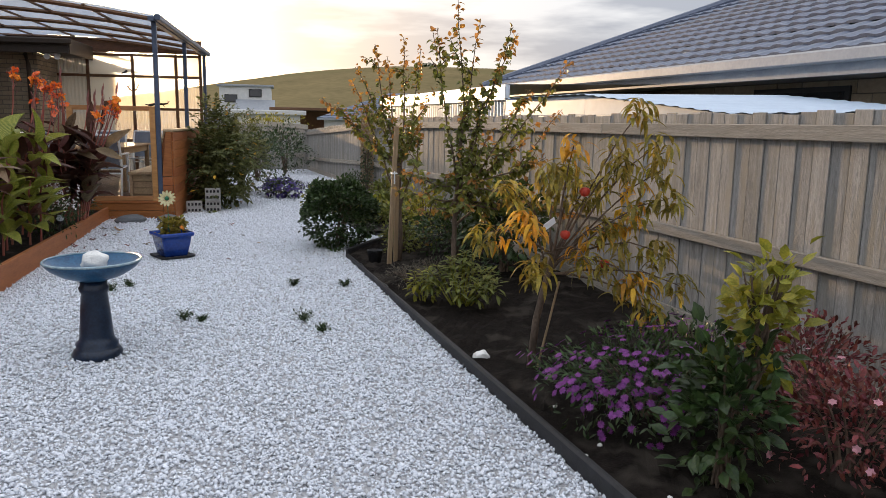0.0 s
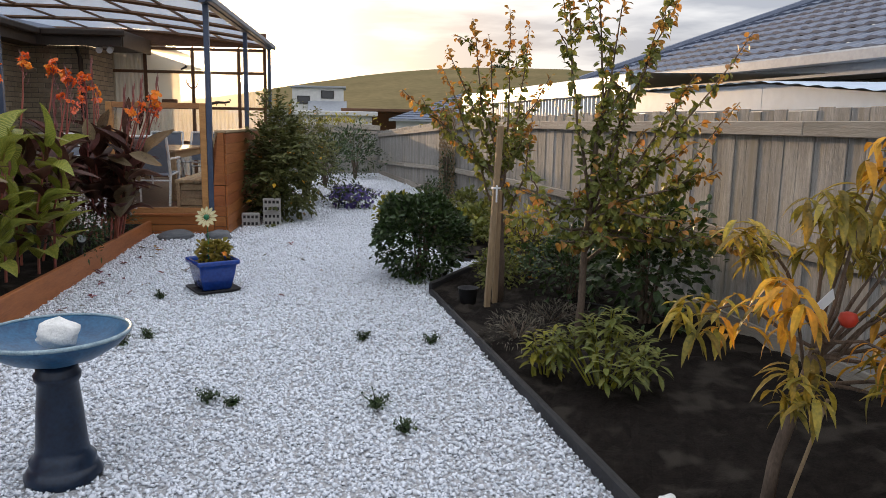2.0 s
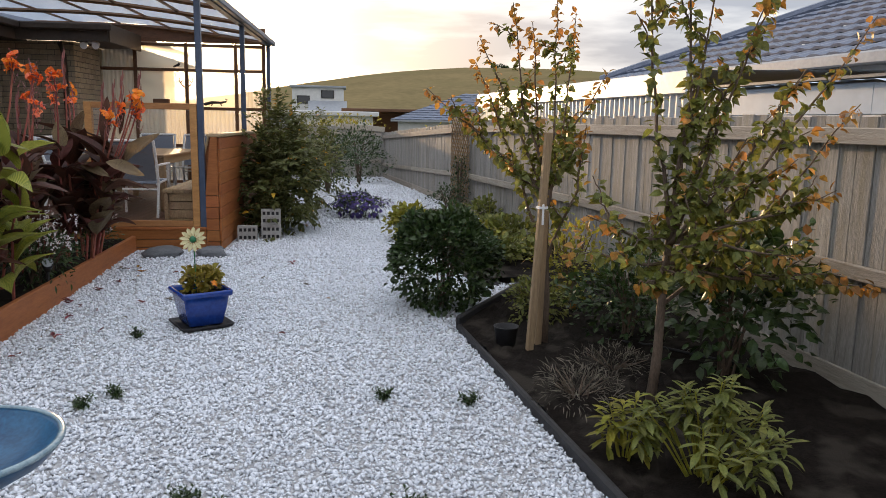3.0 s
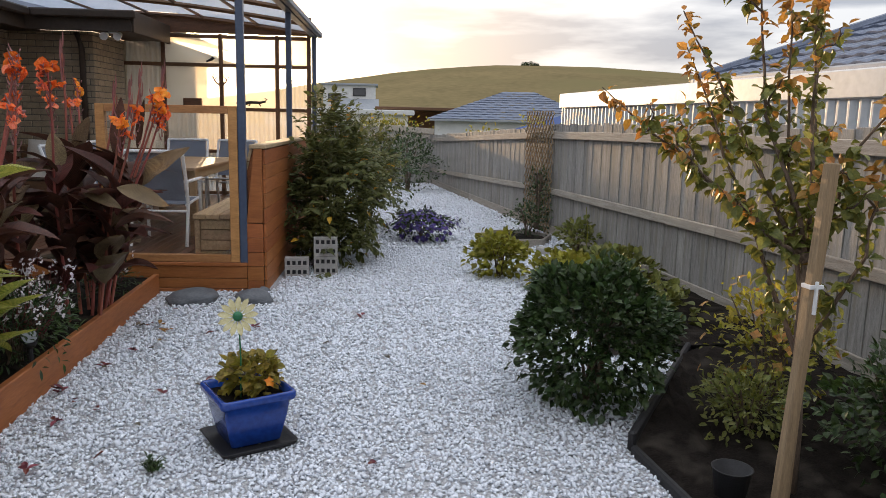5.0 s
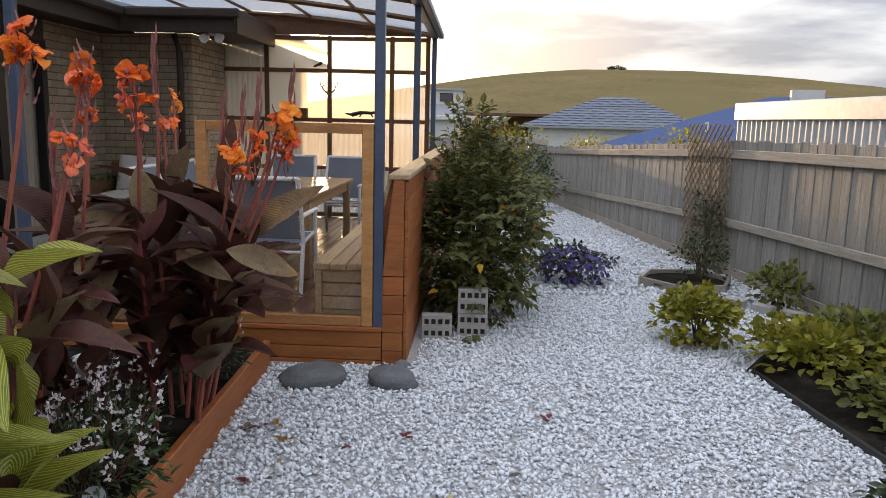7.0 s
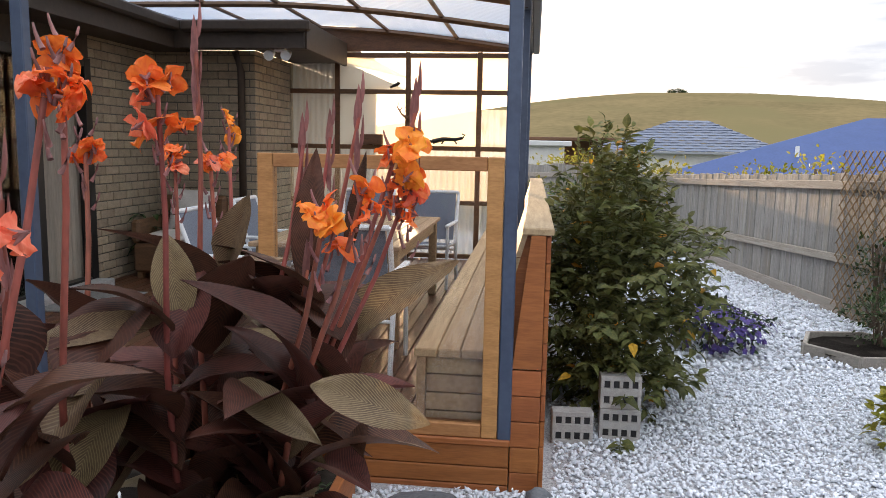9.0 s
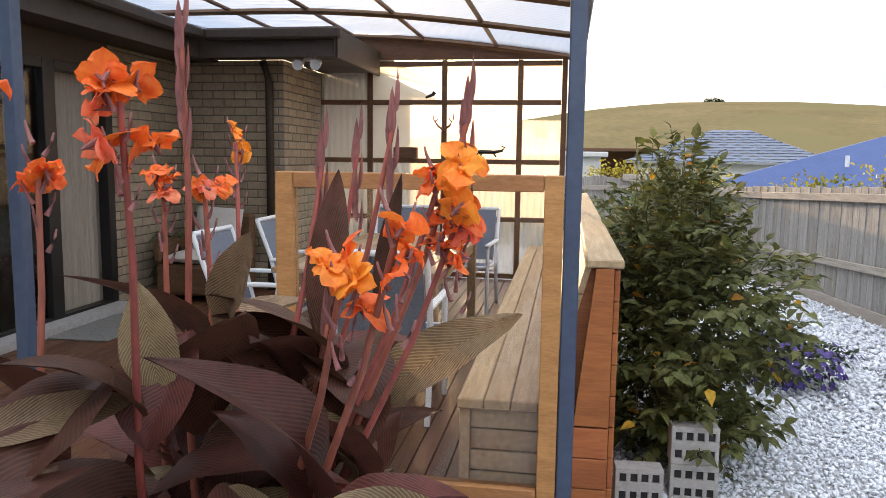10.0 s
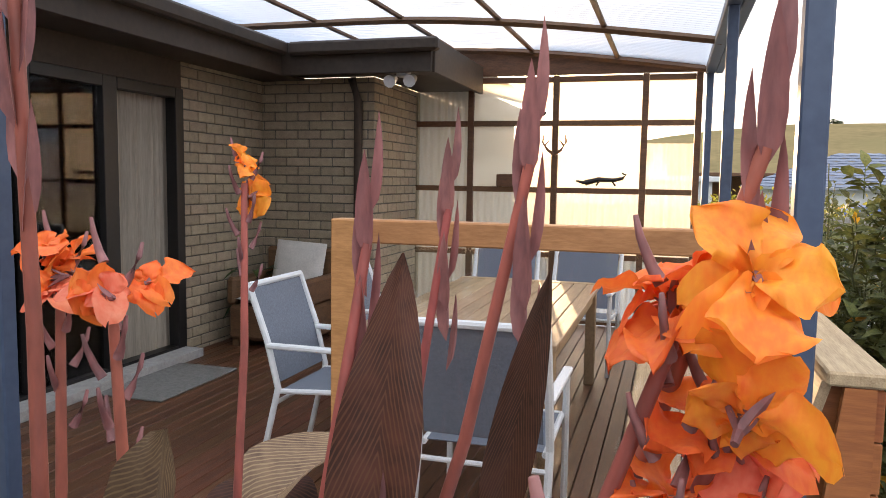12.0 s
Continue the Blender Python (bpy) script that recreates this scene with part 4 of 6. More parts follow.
bk = Mesh().box(0, 0.02, 0, 0.38, 0, 0.145, 0.006).data("brick", M["brick"])
for row in range(3):
    for i in range(52):
        o = part("brick", bk, None, nh)
        o.location = (X0 + 0.585, -5.2 + 0.395 * i + 0.19 * (row % 2), 1.625 + 0.155 * row)
for y0, y1 in ((6.3, 7.8), (10.1, 10.9), (13.0, 14.0)):
    w = part("window", Mesh().box(X0 + 0.55, X0 + 0.583, y0, y1, 1.2, 2.02), M["black"], nh)
    part("glass", Mesh().box(X0 + 0.54, X0 + 0.549, y0 + 0.06, y1 - 0.06, 1.26, 1.96, 0.002), M["window_dark"], w)


def hip_house(name, m, w, d, eave, rise, wall, roof, label):
    h = thing(name, m, label, "house")
    part("wall", Mesh().box(-w / 2 + 0.4, w / 2 - 0.4, -d / 2 + 0.4, d / 2 - 0.4, -3, eave), wall, h)
    k = d / 2
    b = Mesh()
    b.loose = True
    if w > d:
        tile_slope(b, (-w / 2, -d / 2, eave), (w / 2, -d / 2, eave), (w / 2 - k, 0, eave + rise), (-w / 2 + k, 0, eave + rise), 12, 1.2)
        tile_slope(b, (-w / 2, d / 2, eave), (-w / 2, -d / 2, eave), (-w / 2 + k, 0, eave + rise), (-w / 2 + k, 0, eave + rise), 12, 1.2)
        tile_slope(b, (w / 2, -d / 2, eave), (w / 2, d / 2, eave), (w / 2 - k, 0, eave + rise), (w / 2 - k, 0, eave + rise), 12, 1.2)
    part("roof", b, roof, h)
    part("gutter", Mesh().box(-w / 2, w / 2, -d / 2 - 0.1, -d / 2, eave - 0.12, eave), M["gutter"], h)
    return h


hip_house("tiled_house", pose(15.2, 55, 0, 0, 0, -20), 11, 9, 1.7, 1.9, M["render_wall"], M["tile"], "grey house with a dark tiled hip roof beyond the fence")
bh = thing("blue_roofed_house", pose(16, 36, 0, 0, 0, -22), "house with a plain bright blue sheet roof beyond the fence", "house")
b = Mesh()
b.loose = True
b.add([(-7.5, -4, 0.9), (7, -4, 0.9), (7, 0.5, 3.1), (-0.5, 0.5, 3.1), (-7.5, 5, 0.9)], [(0, 1, 2, 3), (0, 3, 4)])
part("roof", b, M["blue_roof"], bh)
part("wall", Mesh().box(-7, 6.6, -3.6, 4, -2, 0.88), M["render_wall"], bh)
part("vent_pipe", Mesh().tube([(-3, -2.5, 1.6), (-3, -2.5, 2.0)], 0.07, 0.07, 8), M["white"], bh)
part("chimney", Mesh().box(0.2, 1.4, -0.2, 0.4, 2.9, 3.35), M["render_wall"], bh)

wh = thing("white_house", pose(7.0, 100, 0, 0, 0, -6), "pale two-storey house below the hill", "house")
part("wall", Mesh().box(-3.2, 3.2, 0, 6, -2, 5.6), M["render_wall"], wh)
part("roof", Mesh().box(-3.5, 3.5, -0.3, 6.3, 5.6, 5.85, 0.03), M["gutter"], wh)
part("lower_wing", Mesh().box(-1.0, 3.4, -2.4, -0.02, -2, 2.6), M["render_wall"], wh)
b = Mesh()
b.add([(x, y, z) for x in (-1.2, 3.6) for y, z in ((-2.7, 2.6), (0, 2.6), (-0.02, 4.0))], [(0, 1, 2), (3, 4, 5), (0, 1, 4, 3), (1, 2, 5, 4), (2, 0, 3, 5)])
part("wing_roof", b, M["gutter"], wh)
for x0, z0 in ((0.4, 4.3), (-2.6, 3.6), (1.4, 0.7)):
    w = part("window", Mesh().box(x0, x0 + 1.6, -0.06 if z0 > 2 else -2.46, -0.02 if z0 > 2 else -2.41, z0, z0 + 1.0), M["black"], wh)
    part("glass", Mesh().box(x0 + 0.1, x0 + 1.5, -0.1 if z0 > 2 else -2.5, -0.07 if z0 > 2 else -2.47, z0 + 0.1, z0 + 0.9), M["window_dark"], w)
for i in range(8):
    part("balcony_rail", Mesh().box(3.3 + 0.3 * i, 3.34 + 0.3 * i, -1, -0.95, 1.5, 2.7), M["gutter"], wh)
solid("carport", Mesh().box(-5, 5, -3, 3, 2.35, 2.6, 0.03).box(-4.8, -4.6, -2.9, -2.7, -2, 2.35).box(4.6, 4.8, -2.9, -2.7, -2, 2.35).box(-4.9, 4.9, 2.7, 2.9, -2, 2.35), M["dark_timber"], "low brown flat-roofed carport beyond the back fence", "carport", m=pose(12, 68, 0, 0, 0, -10))
solid("flat_house", Mesh().box(-5, 5, -3, 3, -2, 1.9).box(-5.4, 5.4, -3.4, 3.4, 1.9, 2.25, 0.05), M["render_wall"], "low pale flat-roofed house beyond the back fence", "house", m=pose(3.2, 62, 0))

# the hill
b = Mesh()
b.loose = True
hv = []
NH = 70
for i in range(41):
    for j in range(NH + 1):
        s = -520 + 1040 * j / NH
        d = 150 + 330 * i / 40
        side = math.exp(-abs(s / (190 if s > 0 else 134)) ** 2.2)
        prof = math.sin(min(i / 30, 1) * math.pi / 2) ** 1.2 if i <= 30 else math.cos((i - 30) / 10 * 1.2)
        z = -2 + 30.0 * side * prof * (1 + 0.02 * noise.noise((s * 0.01, d * 0.01, 0))) + 0.4 * noise.noise((s * 0.05, d * 0.05, 3))
        az = radians(17.2)
        hv.append((d * math.sin(az) + s * math.cos(az), d * math.cos(az) - s * math.sin(az), z))
b.add(hv, [(i * (NH + 1) + j, i * (NH + 1) + j + 1, (i + 1) * (NH + 1) + j + 1, (i + 1) * (NH + 1) + j) for i in range(40) for j in range(NH)])
solid("hill", b, M["hill"], "bare dry-grass hill glowing in low sun", "hill", kind="structure", smooth=True)

# ---- things on the deck ----


def outdoor_table():
    t = thing("dining_table", HOUSE @ pose(-1.33, 2.53, DECK), "weathered teak outdoor dining table on the deck", "table")
    for i in range(11):
        part("top_slat", Mesh().box(-0.52 + 0.0955 * i, -0.52 + 0.0955 * i + 0.09, -1.02, 1.02, 0.70, 0.73, 0.004), M["table"], t)
    for s in (-1, 1):
        part("top_end", Mesh().box(-0.525, 0.525, min(s * 1.025, s * 1.12), max(s * 1.025, s * 1.12), 0.70, 0.732, 0.004), M["table"], t)
        part("apron", Mesh().box(-0.44, 0.44, s * 1.0 - 0.012, s * 1.0 + 0.012, 0.60, 0.698), M["table"], t)
        part("side_apron", Mesh().box(s * 0.47 - 0.012, s * 0.47 + 0.012, -0.96, 0.96, 0.60, 0.698), M["table"], t)
        for e in (-1, 1):
            part("leg", Mesh().box(s * 0.47 - 0.035, s * 0.47 + 0.035, e * 1.0 - 0.035, e * 1.0 + 0.035, 0, 0.698, 0.006), M["table"], t)


def sling_chair():
    c = thing("garden_chair", HOUSE @ pose(-1.02, 1.12, DECK, 0, 0, 0), "white metal garden chair with grey sling seat, by the table", "chair", "chairs round the table")
    for s in (-0.27, 0.27):
        part("front_leg", Mesh().tube([(s, 0.27, 0), (s, 0.25, 0.62)], 0.016, 0.016, 8), M["white"], c)
        part("back_leg", Mesh().tube([(s, -0.30, 0), (s, -0.20, 0.42), (s, -0.26, 0.66), (s, -0.36, 0.93)], 0.017, 0.017, 8), M["white"], c)
        part("armrest", Mesh().box(s - 0.022, s + 0.022, -0.26, 0.29, 0.62, 0.645, 0.006), M["white"], c)
        part("seat_rail", Mesh().tube([(s * 0.93, 0.26, 0.43), (s * 0.93, -0.2, 0.40)], 0.014, 0.014, 8), M["white"], c)
    part("top_bar", Mesh().tube([(-0.27, -0.36, 0.93), (0.27, -0.36, 0.93)], 0.017, 0.017, 8), M["white"], c)
    part("front_bar", Mesh().tube([(-0.26, 0.26, 0.43), (0.26, 0.26, 0.43)], 0.014, 0.014, 8), M["white"], c)
    part("back_bar", Mesh().tube([(-0.26, -0.22, 0.34), (0.26, -0.22, 0.34)], 0.012, 0.012, 8), M["white"], c)
    for name, prof in (("seat", ((0.25, 0.437), (0.05, 0.425), (-0.19, 0.41))), ("backrest", ((-0.21, 0.45), (-0.265, 0.66), (-0.352, 0.915)))):
        b = Mesh()
        b.add([(x, y + d, z - d) for d in (0, 0.006) for y, z in prof for x in (-0.245, 0.245)],
              [(0, 1, 3, 2), (2, 3, 5, 4), (6, 7, 9, 8), (8, 9, 11, 10), (0, 1, 7, 6), (4, 5, 11, 10), (0, 2, 8, 6), (2, 4, 10, 8), (1, 3, 9, 7), (3, 5, 11, 9)])
        part(name, b, M["sling"], c, "grey woven sling")
    for a, bb, r in ((-1.98, 1.62, -90), (-2.02, 2.7, -88), (-1.0, 4.05, 176), (-1.65, 4.08, 184)):
        copy_thing(c, HOUSE @ pose(a, bb, DECK, 0, 0, r))


outdoor_table()
sling_chair()

arm = thing("armchair", HOUSE @ pose(-3.62, 4.05, DECK, 0, 0, 0), "dark wicker armchair with a pale cushion against the brick wall", "armchair")
part("base", Mesh().box(-0.36, 0.36, -0.35, 0.4, 0.06, 0.36, 0.03), M["dark_timber"], arm)
part("backrest", Mesh().box(-0.36, 0.36, 0.3, 0.42, 0.362, 0.82, 0.03), M["dark_timber"], arm)
for s in (-1, 1):
    part("arm", Mesh().box(min(s * 0.29, s * 0.38), max(s * 0.29, s * 0.38), -0.35, 0.298, 0.362, 0.6, 0.03), M["dark_timber"], arm)
    for e in (-0.3, 0.35):
        part("foot", Mesh().box(s * 0.3 - 0.03, s * 0.3 + 0.03, e - 0.03, e + 0.03, 0, 0.058), M["dark_timber"], arm)


def pillow(name, m, w, h, t, label):
    b, n = Mesh(), 12
    for side in (1, -1):
        b.add([(w * (i / n - 0.5), side * t * 0.5 * (max(math.sin(math.pi * i / n) * math.sin(math.pi * j / n), 0)) ** 0.4, h * (j / n - 0.5)) for j in range(n + 1) for i in range(n + 1)],
              [(j * (n + 1) + i, j * (n + 1) + i + 1, (j + 1) * (n + 1) + i + 1, (j + 1) * (n + 1) + i) for j in range(n) for i in range(n)])
    solid(name, b, M["cushion"], label, "cushion", m=m, smooth=True)


pillow("cushion", HOUSE @ pose(-3.58, 4.24, DECK + 0.66, -14, 3, 0), 0.5, 0.46, 0.14, "square off-white cushion leaning on the armchair back")
pillow("seat_cushion", HOUSE @ pose(-3.62, 3.96, DECK + 0.42, 90, 0, 0), 0.56, 0.56, 0.14, "off-white seat cushion lying on the armchair")

ppot = thing("potted_plant", HOUSE @ pose(-4.0, 4.15, DECK), "leafy green plant in a dark pot beside the armchair", "plant")
part("pot", Mesh().lathe([(0.002, 0), (0.09, 0), (0.12, 0.22), (0.13, 0.225), (0.13, 0.25), (0.11, 0.25), (0.10, 0.2), (0.002, 0.2)], 24), M["edging"], ppot, smooth=True)
b = Mesh()
b.loose = True
for i in range(46):
    a, h = rnd(0, 6.28), rnd(0.3, 0.62)
    e = Vector((0.17 * math.cos(a) * rnd(0.2, 1), 0.17 * math.sin(a) * rnd(0.2, 1), h))
    b.tube([(0, 0, 0.2), e * 0.6 + Vector((0, 0, 0.1)), e], 0.004, 0.002, 4, False)
    b.blade(e, (math.cos(a), math.sin(a), rnd(-0.1, 1.2)), (0, 0, 1), rnd(0.16, 0.3), rnd(0.04, 0.07), rnd(0.3, 0.9), 0.3, 5)
part("foliage", b, M["leaf_dark"], ppot)
solid("wooden_box", Mesh().box(-0.14, 0.14, -0.05, 0.05, 0, 0.13, 0.008), M["dark_timber"], "small red-brown wooden box standing on the screen's transom", "box", m=HOUSE @ pose(-1.95, 5.80, 1.749))
b = Mesh().tube([(-0.2, 0, 0.0), (-0.07, 0, 0.035), (0.08, 0, 0.03), (0.17, 0, 0.05), (0.2, 0, 0.085), (0.16, 0, 0.10)], 0.03, 0.008, 8)
b.tube([(-0.05, 0, 0.03), (-0.09, 0, -0.025)], 0.01).tube([(0.06, 0, 0.03), (0.10, 0, -0.025)], 0.01).tube([(-0.2, 0, 0.0), (-0.29, 0, 0.02)], 0.02, 0.008)
solid("lizard_ornament", b, M["black"], "black metal lizard ornament on the end screen", "ornament", m=HOUSE @ pose(-0.98, 5.79, 1.80))
b = Mesh()
for s in (-1, 1):
    b.tube([(0, 0, 0), (s * 0.07, 0, 0.05), (s * 0.12, 0, 0.13), (s * 0.11, 0, 0.2)], 0.018, 0.006).tube([(s * 0.1, 0, 0.09), (s * 0.05, 0, 0.15)], 0.012, 0.005)
solid("antler_ornament", b, M["dark_timber"], "brown antler-shaped ornament hung on the mullion", "ornament", m=HOUSE @ pose(-1.50, 5.78, 2.08))
solid("bird_ornament", Mesh().tube([(-0.06, 0, 0.02), (-0.02, 0, 0.04), (0.03, 0, 0.06), (0.05, 0, 0.09)], 0.012, 0.028, 8), M["black"], "small dark bird ornament perched on the transom", "ornament", m=HOUSE @ pose(-1.66, 5.80, 2.43))
lamp = thing("security_light", HOUSE @ pose(-2.6, 4.3, 2.72), "small white twin security light under the eaves", "lamp")
part("base", Mesh().box(-0.05, 0.05, -0.05, 0.05, -0.03, 0.018), M["white"], lamp)
for s in (-0.09, 0.09):
    part("head", Mesh().tube([(s, 0, -0.04), (s, -0.11, -0.08)], 0.035, 0.055, 10), M["white"], lamp)

# ---- plants ----


def stems(b, c, h, r, n, thick=0.006):
    for _ in range(n):
        a, k = rnd(0, 6.28), rnd(0.2, 0.8) * r
        b.tube([(c[0] + rnd(-0.04, 0.04), c[1] + rnd(-0.04, 0.04), c[2] - 0.02), (c[0] + 0.4 * k * math.cos(a), c[1] + 0.4 * k * math.sin(a), c[2] + 0.45 * h), (c[0] + k * math.cos(a), c[1] + k * math.sin(a), c[2] + 0.85 * h)], thick, thick * 0.4, 5, False)
    return b


def shrub(name, pos, rx, ry, h, n, size, mat, label, category="shrub", wide=0.5, droop=0.25, flat=0.0, shell=0.35, lump=0.22, group="", bloom=None):
    """A leafy shrub: stems, and leaves on an uneven rounded body. bloom: (material, count, size, petals)."""
    s = thing(name, pose(*pos), label, category, group)
    part("stem_tuft", stems(Mesh(), (0, 0, 0), h, min(rx, ry), 14, 0.006 + 0.004 * h), M["bark"], s)
    seed = rnd(0, 50)
    fol, petals = Mesh(), Mesh()
    fol.loose = petals.loose = True

    def spot(k):
        d = rdir()
        d.z = abs(d.z) if rnd(0, 1) < 0.5 else d.z
        rad = (rnd(0, 1) ** k) * (1 + 2.2 * lump * noise.noise(d * 1.8 + Vector((seed, 0, 0))) + lump * noise.noise(d * 5 + Vector((0, seed, 0))))
        return d, Vector((d.x * rx * rad, d.y * ry * rad, max(h * 0.47 + d.z * h * 0.54 * rad, 0.015)))
    for _ in range(n):
        d, p = spot(shell)
        way = (d + 0.8 * rdir() + Vector((0, 0, 0.25 - flat))).normalized()
        ln = size * rnd(0.6, 1.25)
        fol.blade(p, way, rdir() + Vector((0, 0, 1.3)), ln, ln * wide, droop * rnd(0.4, 1.6), 0.25, 3, 0.45)
    part("foliage", fol, mat, s)
    if bloom:
        for _ in range(bloom[1]):
            d, p = spot(0.12)
            p = p * 1.04
            f = (d + Vector((0, 0, 0.7))).normalized()
            u = f.orthogonal().normalized()
            for i in range(bloom[3]):
                q = Matrix.Rotation(2 * math.pi * i / bloom[3] + rnd(-0.1, 0.1), 3, f) @ u
                petals.blade(p, q + 0.25 * f, f, bloom[2], bloom[2] * (0.9 if bloom[3] < 7 else 0.4), 0.2, 0.1, 2, 0.6)
        part("bloom", petals, bloom[0], s)
    return s


def shoot(wood, green, tips, pts, thick, size, wide, step, hang=0.2, tip=0.25, droop=0.3):
    """A branch with leaves along its outer part; the last share tip carries leaves in the turning colour."""
    pts = [Vector(p) for p in pts]
    fine = []
    for a, c in zip(pts, pts[1:]):
        fine += [a.lerp(c, i / 4) + 0.012 * rdir() for i in range(4)]
    fine.append(pts[-1])
    wood.tube(fine, thick, 0.0025, 6, False)
    total = len(fine) - 1
    length = sum((c - a).length for a, c in zip(fine, fine[1:]))
    n = int(length / step)
    for i in range(n):
        t = (i + rnd(0, 1)) / n
        if t < 0.12:
            continue
        k = min(int(t * total), total - 1)
        p = fine[k].lerp(fine[k + 1], t * total - k)
        along = (fine[k + 1] - fine[k]).normalized()
        way = (rdir() + 0.5 * along - Vector((0, 0, hang))).normalized()
        ln = size * rnd(0.65, 1.2) * (1.0 - 0.25 * t)
        target = tips if t > 1 - tip * rnd(0.5, 1.6) else green
        target.blade(p + 0.015 * way, way, rdir() + Vector((0, 0, 1.5)), ln, ln * wide, droop * rnd(0.3, 1.7), 0.3, 3, 0.42)


def fruit_tree(name, base, trunk, tips_at, label, thick=0.028, size=0.07, wide=0.72, step=0.016, tip=0.28, twigs=3, side=0.28, mats=("leaf", "leaf_orange"), hang=0.2, droop=0.3):
    t = thing(name, pose(*base), label, "tree")
    wood, green, turn = Mesh(), Mesh(), Mesh()
    green.loose = turn.loose = wood.loose = True
    o = Vector(base)
    top = Vector(trunk) - o
    b = Mesh().tube([(0, 0, -0.03), top * 0.3 + Vector((0.01, 0.0, 0)), top * 0.7 - Vector((0.01, 0, 0)), top], thick, thick * 0.6, 8)
    part("trunk", b, M["bark"], t, smooth=True)
    for e in tips_at:
        e = Vector(e) - o
        start = top * rnd(0.55, 1.0)
        mid = start.lerp(e, 0.5) + Vector((rnd(-0.06, 0.06), rnd(-0.06, 0.06), rnd(-0.08, 0.03)))
        shoot(wood, green, turn, (start, mid, e), thick * 0.42, size, wide, step, hang, tip, droop)
        for _ in range(twigs):
            k = rnd(0.25, 0.85)
            p = start.lerp(mid, 2 * k) if k < 0.5 else mid.lerp(e, 2 * k - 1)
            q = p + (rdir() + (e - start).normalized() * 0.7 + Vector((0, 0, 0.45))).normalized() * side * rnd(0.5, 1.2)
            shoot(wood, green, turn, (p, p.lerp(q, 0.5) + 0.02 * rdir(), q), thick * 0.2, size, wide, step, hang, tip * 0.8, droop)
    part("branchwork", wood, M["bark"], t)
    part("foliage", green, M[mats[0]], t)
    part("turning_foliage", turn, M[mats[1]], t, "leaves turning orange")
    return t


fruit_tree("apricot_tree", (2.12, 7.32, 0.06), (2.13, 7.38, 1.12),
           [(1.40, 7.86, 1.78), (1.62, 7.75, 1.62), (1.79, 7.92, 2.13), (1.70, 7.7, 1.95), (1.91, 7.58, 2.33), (2.02, 7.5, 2.2), (2.22, 7.6, 2.42), (2.45, 7.25, 1.88), (2.53, 8.0, 2.35), (1.85, 7.5, 1.35), (2.3, 7.2, 1.55)],
           "young fruit tree with green and orange leaves tied to a stake", step=0.0105, tip=0.24, twigs=2, size=0.07, side=0.24, hang=0.45)
fruit_tree("plum_tree", (2.30, 6.2, 0.06), (2.36, 6.2, 1.05),
           [(2.29, 6.1, 2.58), (2.12, 6.15, 2.35), (2.5, 6.1, 2.42), (2.72, 6.05, 2.2), (2.85, 6.1, 2.33), (3.39, 6.1, 2.13), (3.3, 6.05, 1.68), (3.0, 6.1, 1.85), (2.92, 6.0, 1.4), (3.08, 5.9, 1.25), (2.55, 5.9, 1.5),
            (1.81, 6.05, 1.12), (1.95, 6.0, 0.95), (3.16, 5.9, 0.82), (3.5, 6.0, 0.72), (2.4, 5.8, 1.05), (2.75, 5.75, 0.95), (2.2, 6.0, 0.75), (2.65, 6.2, 0.7)],
           "tall young fruit tree, green leaves with orange tips", thick=0.03, step=0.0115, tip=0.16, twigs=3, size=0.072, side=0.25, hang=0.45)


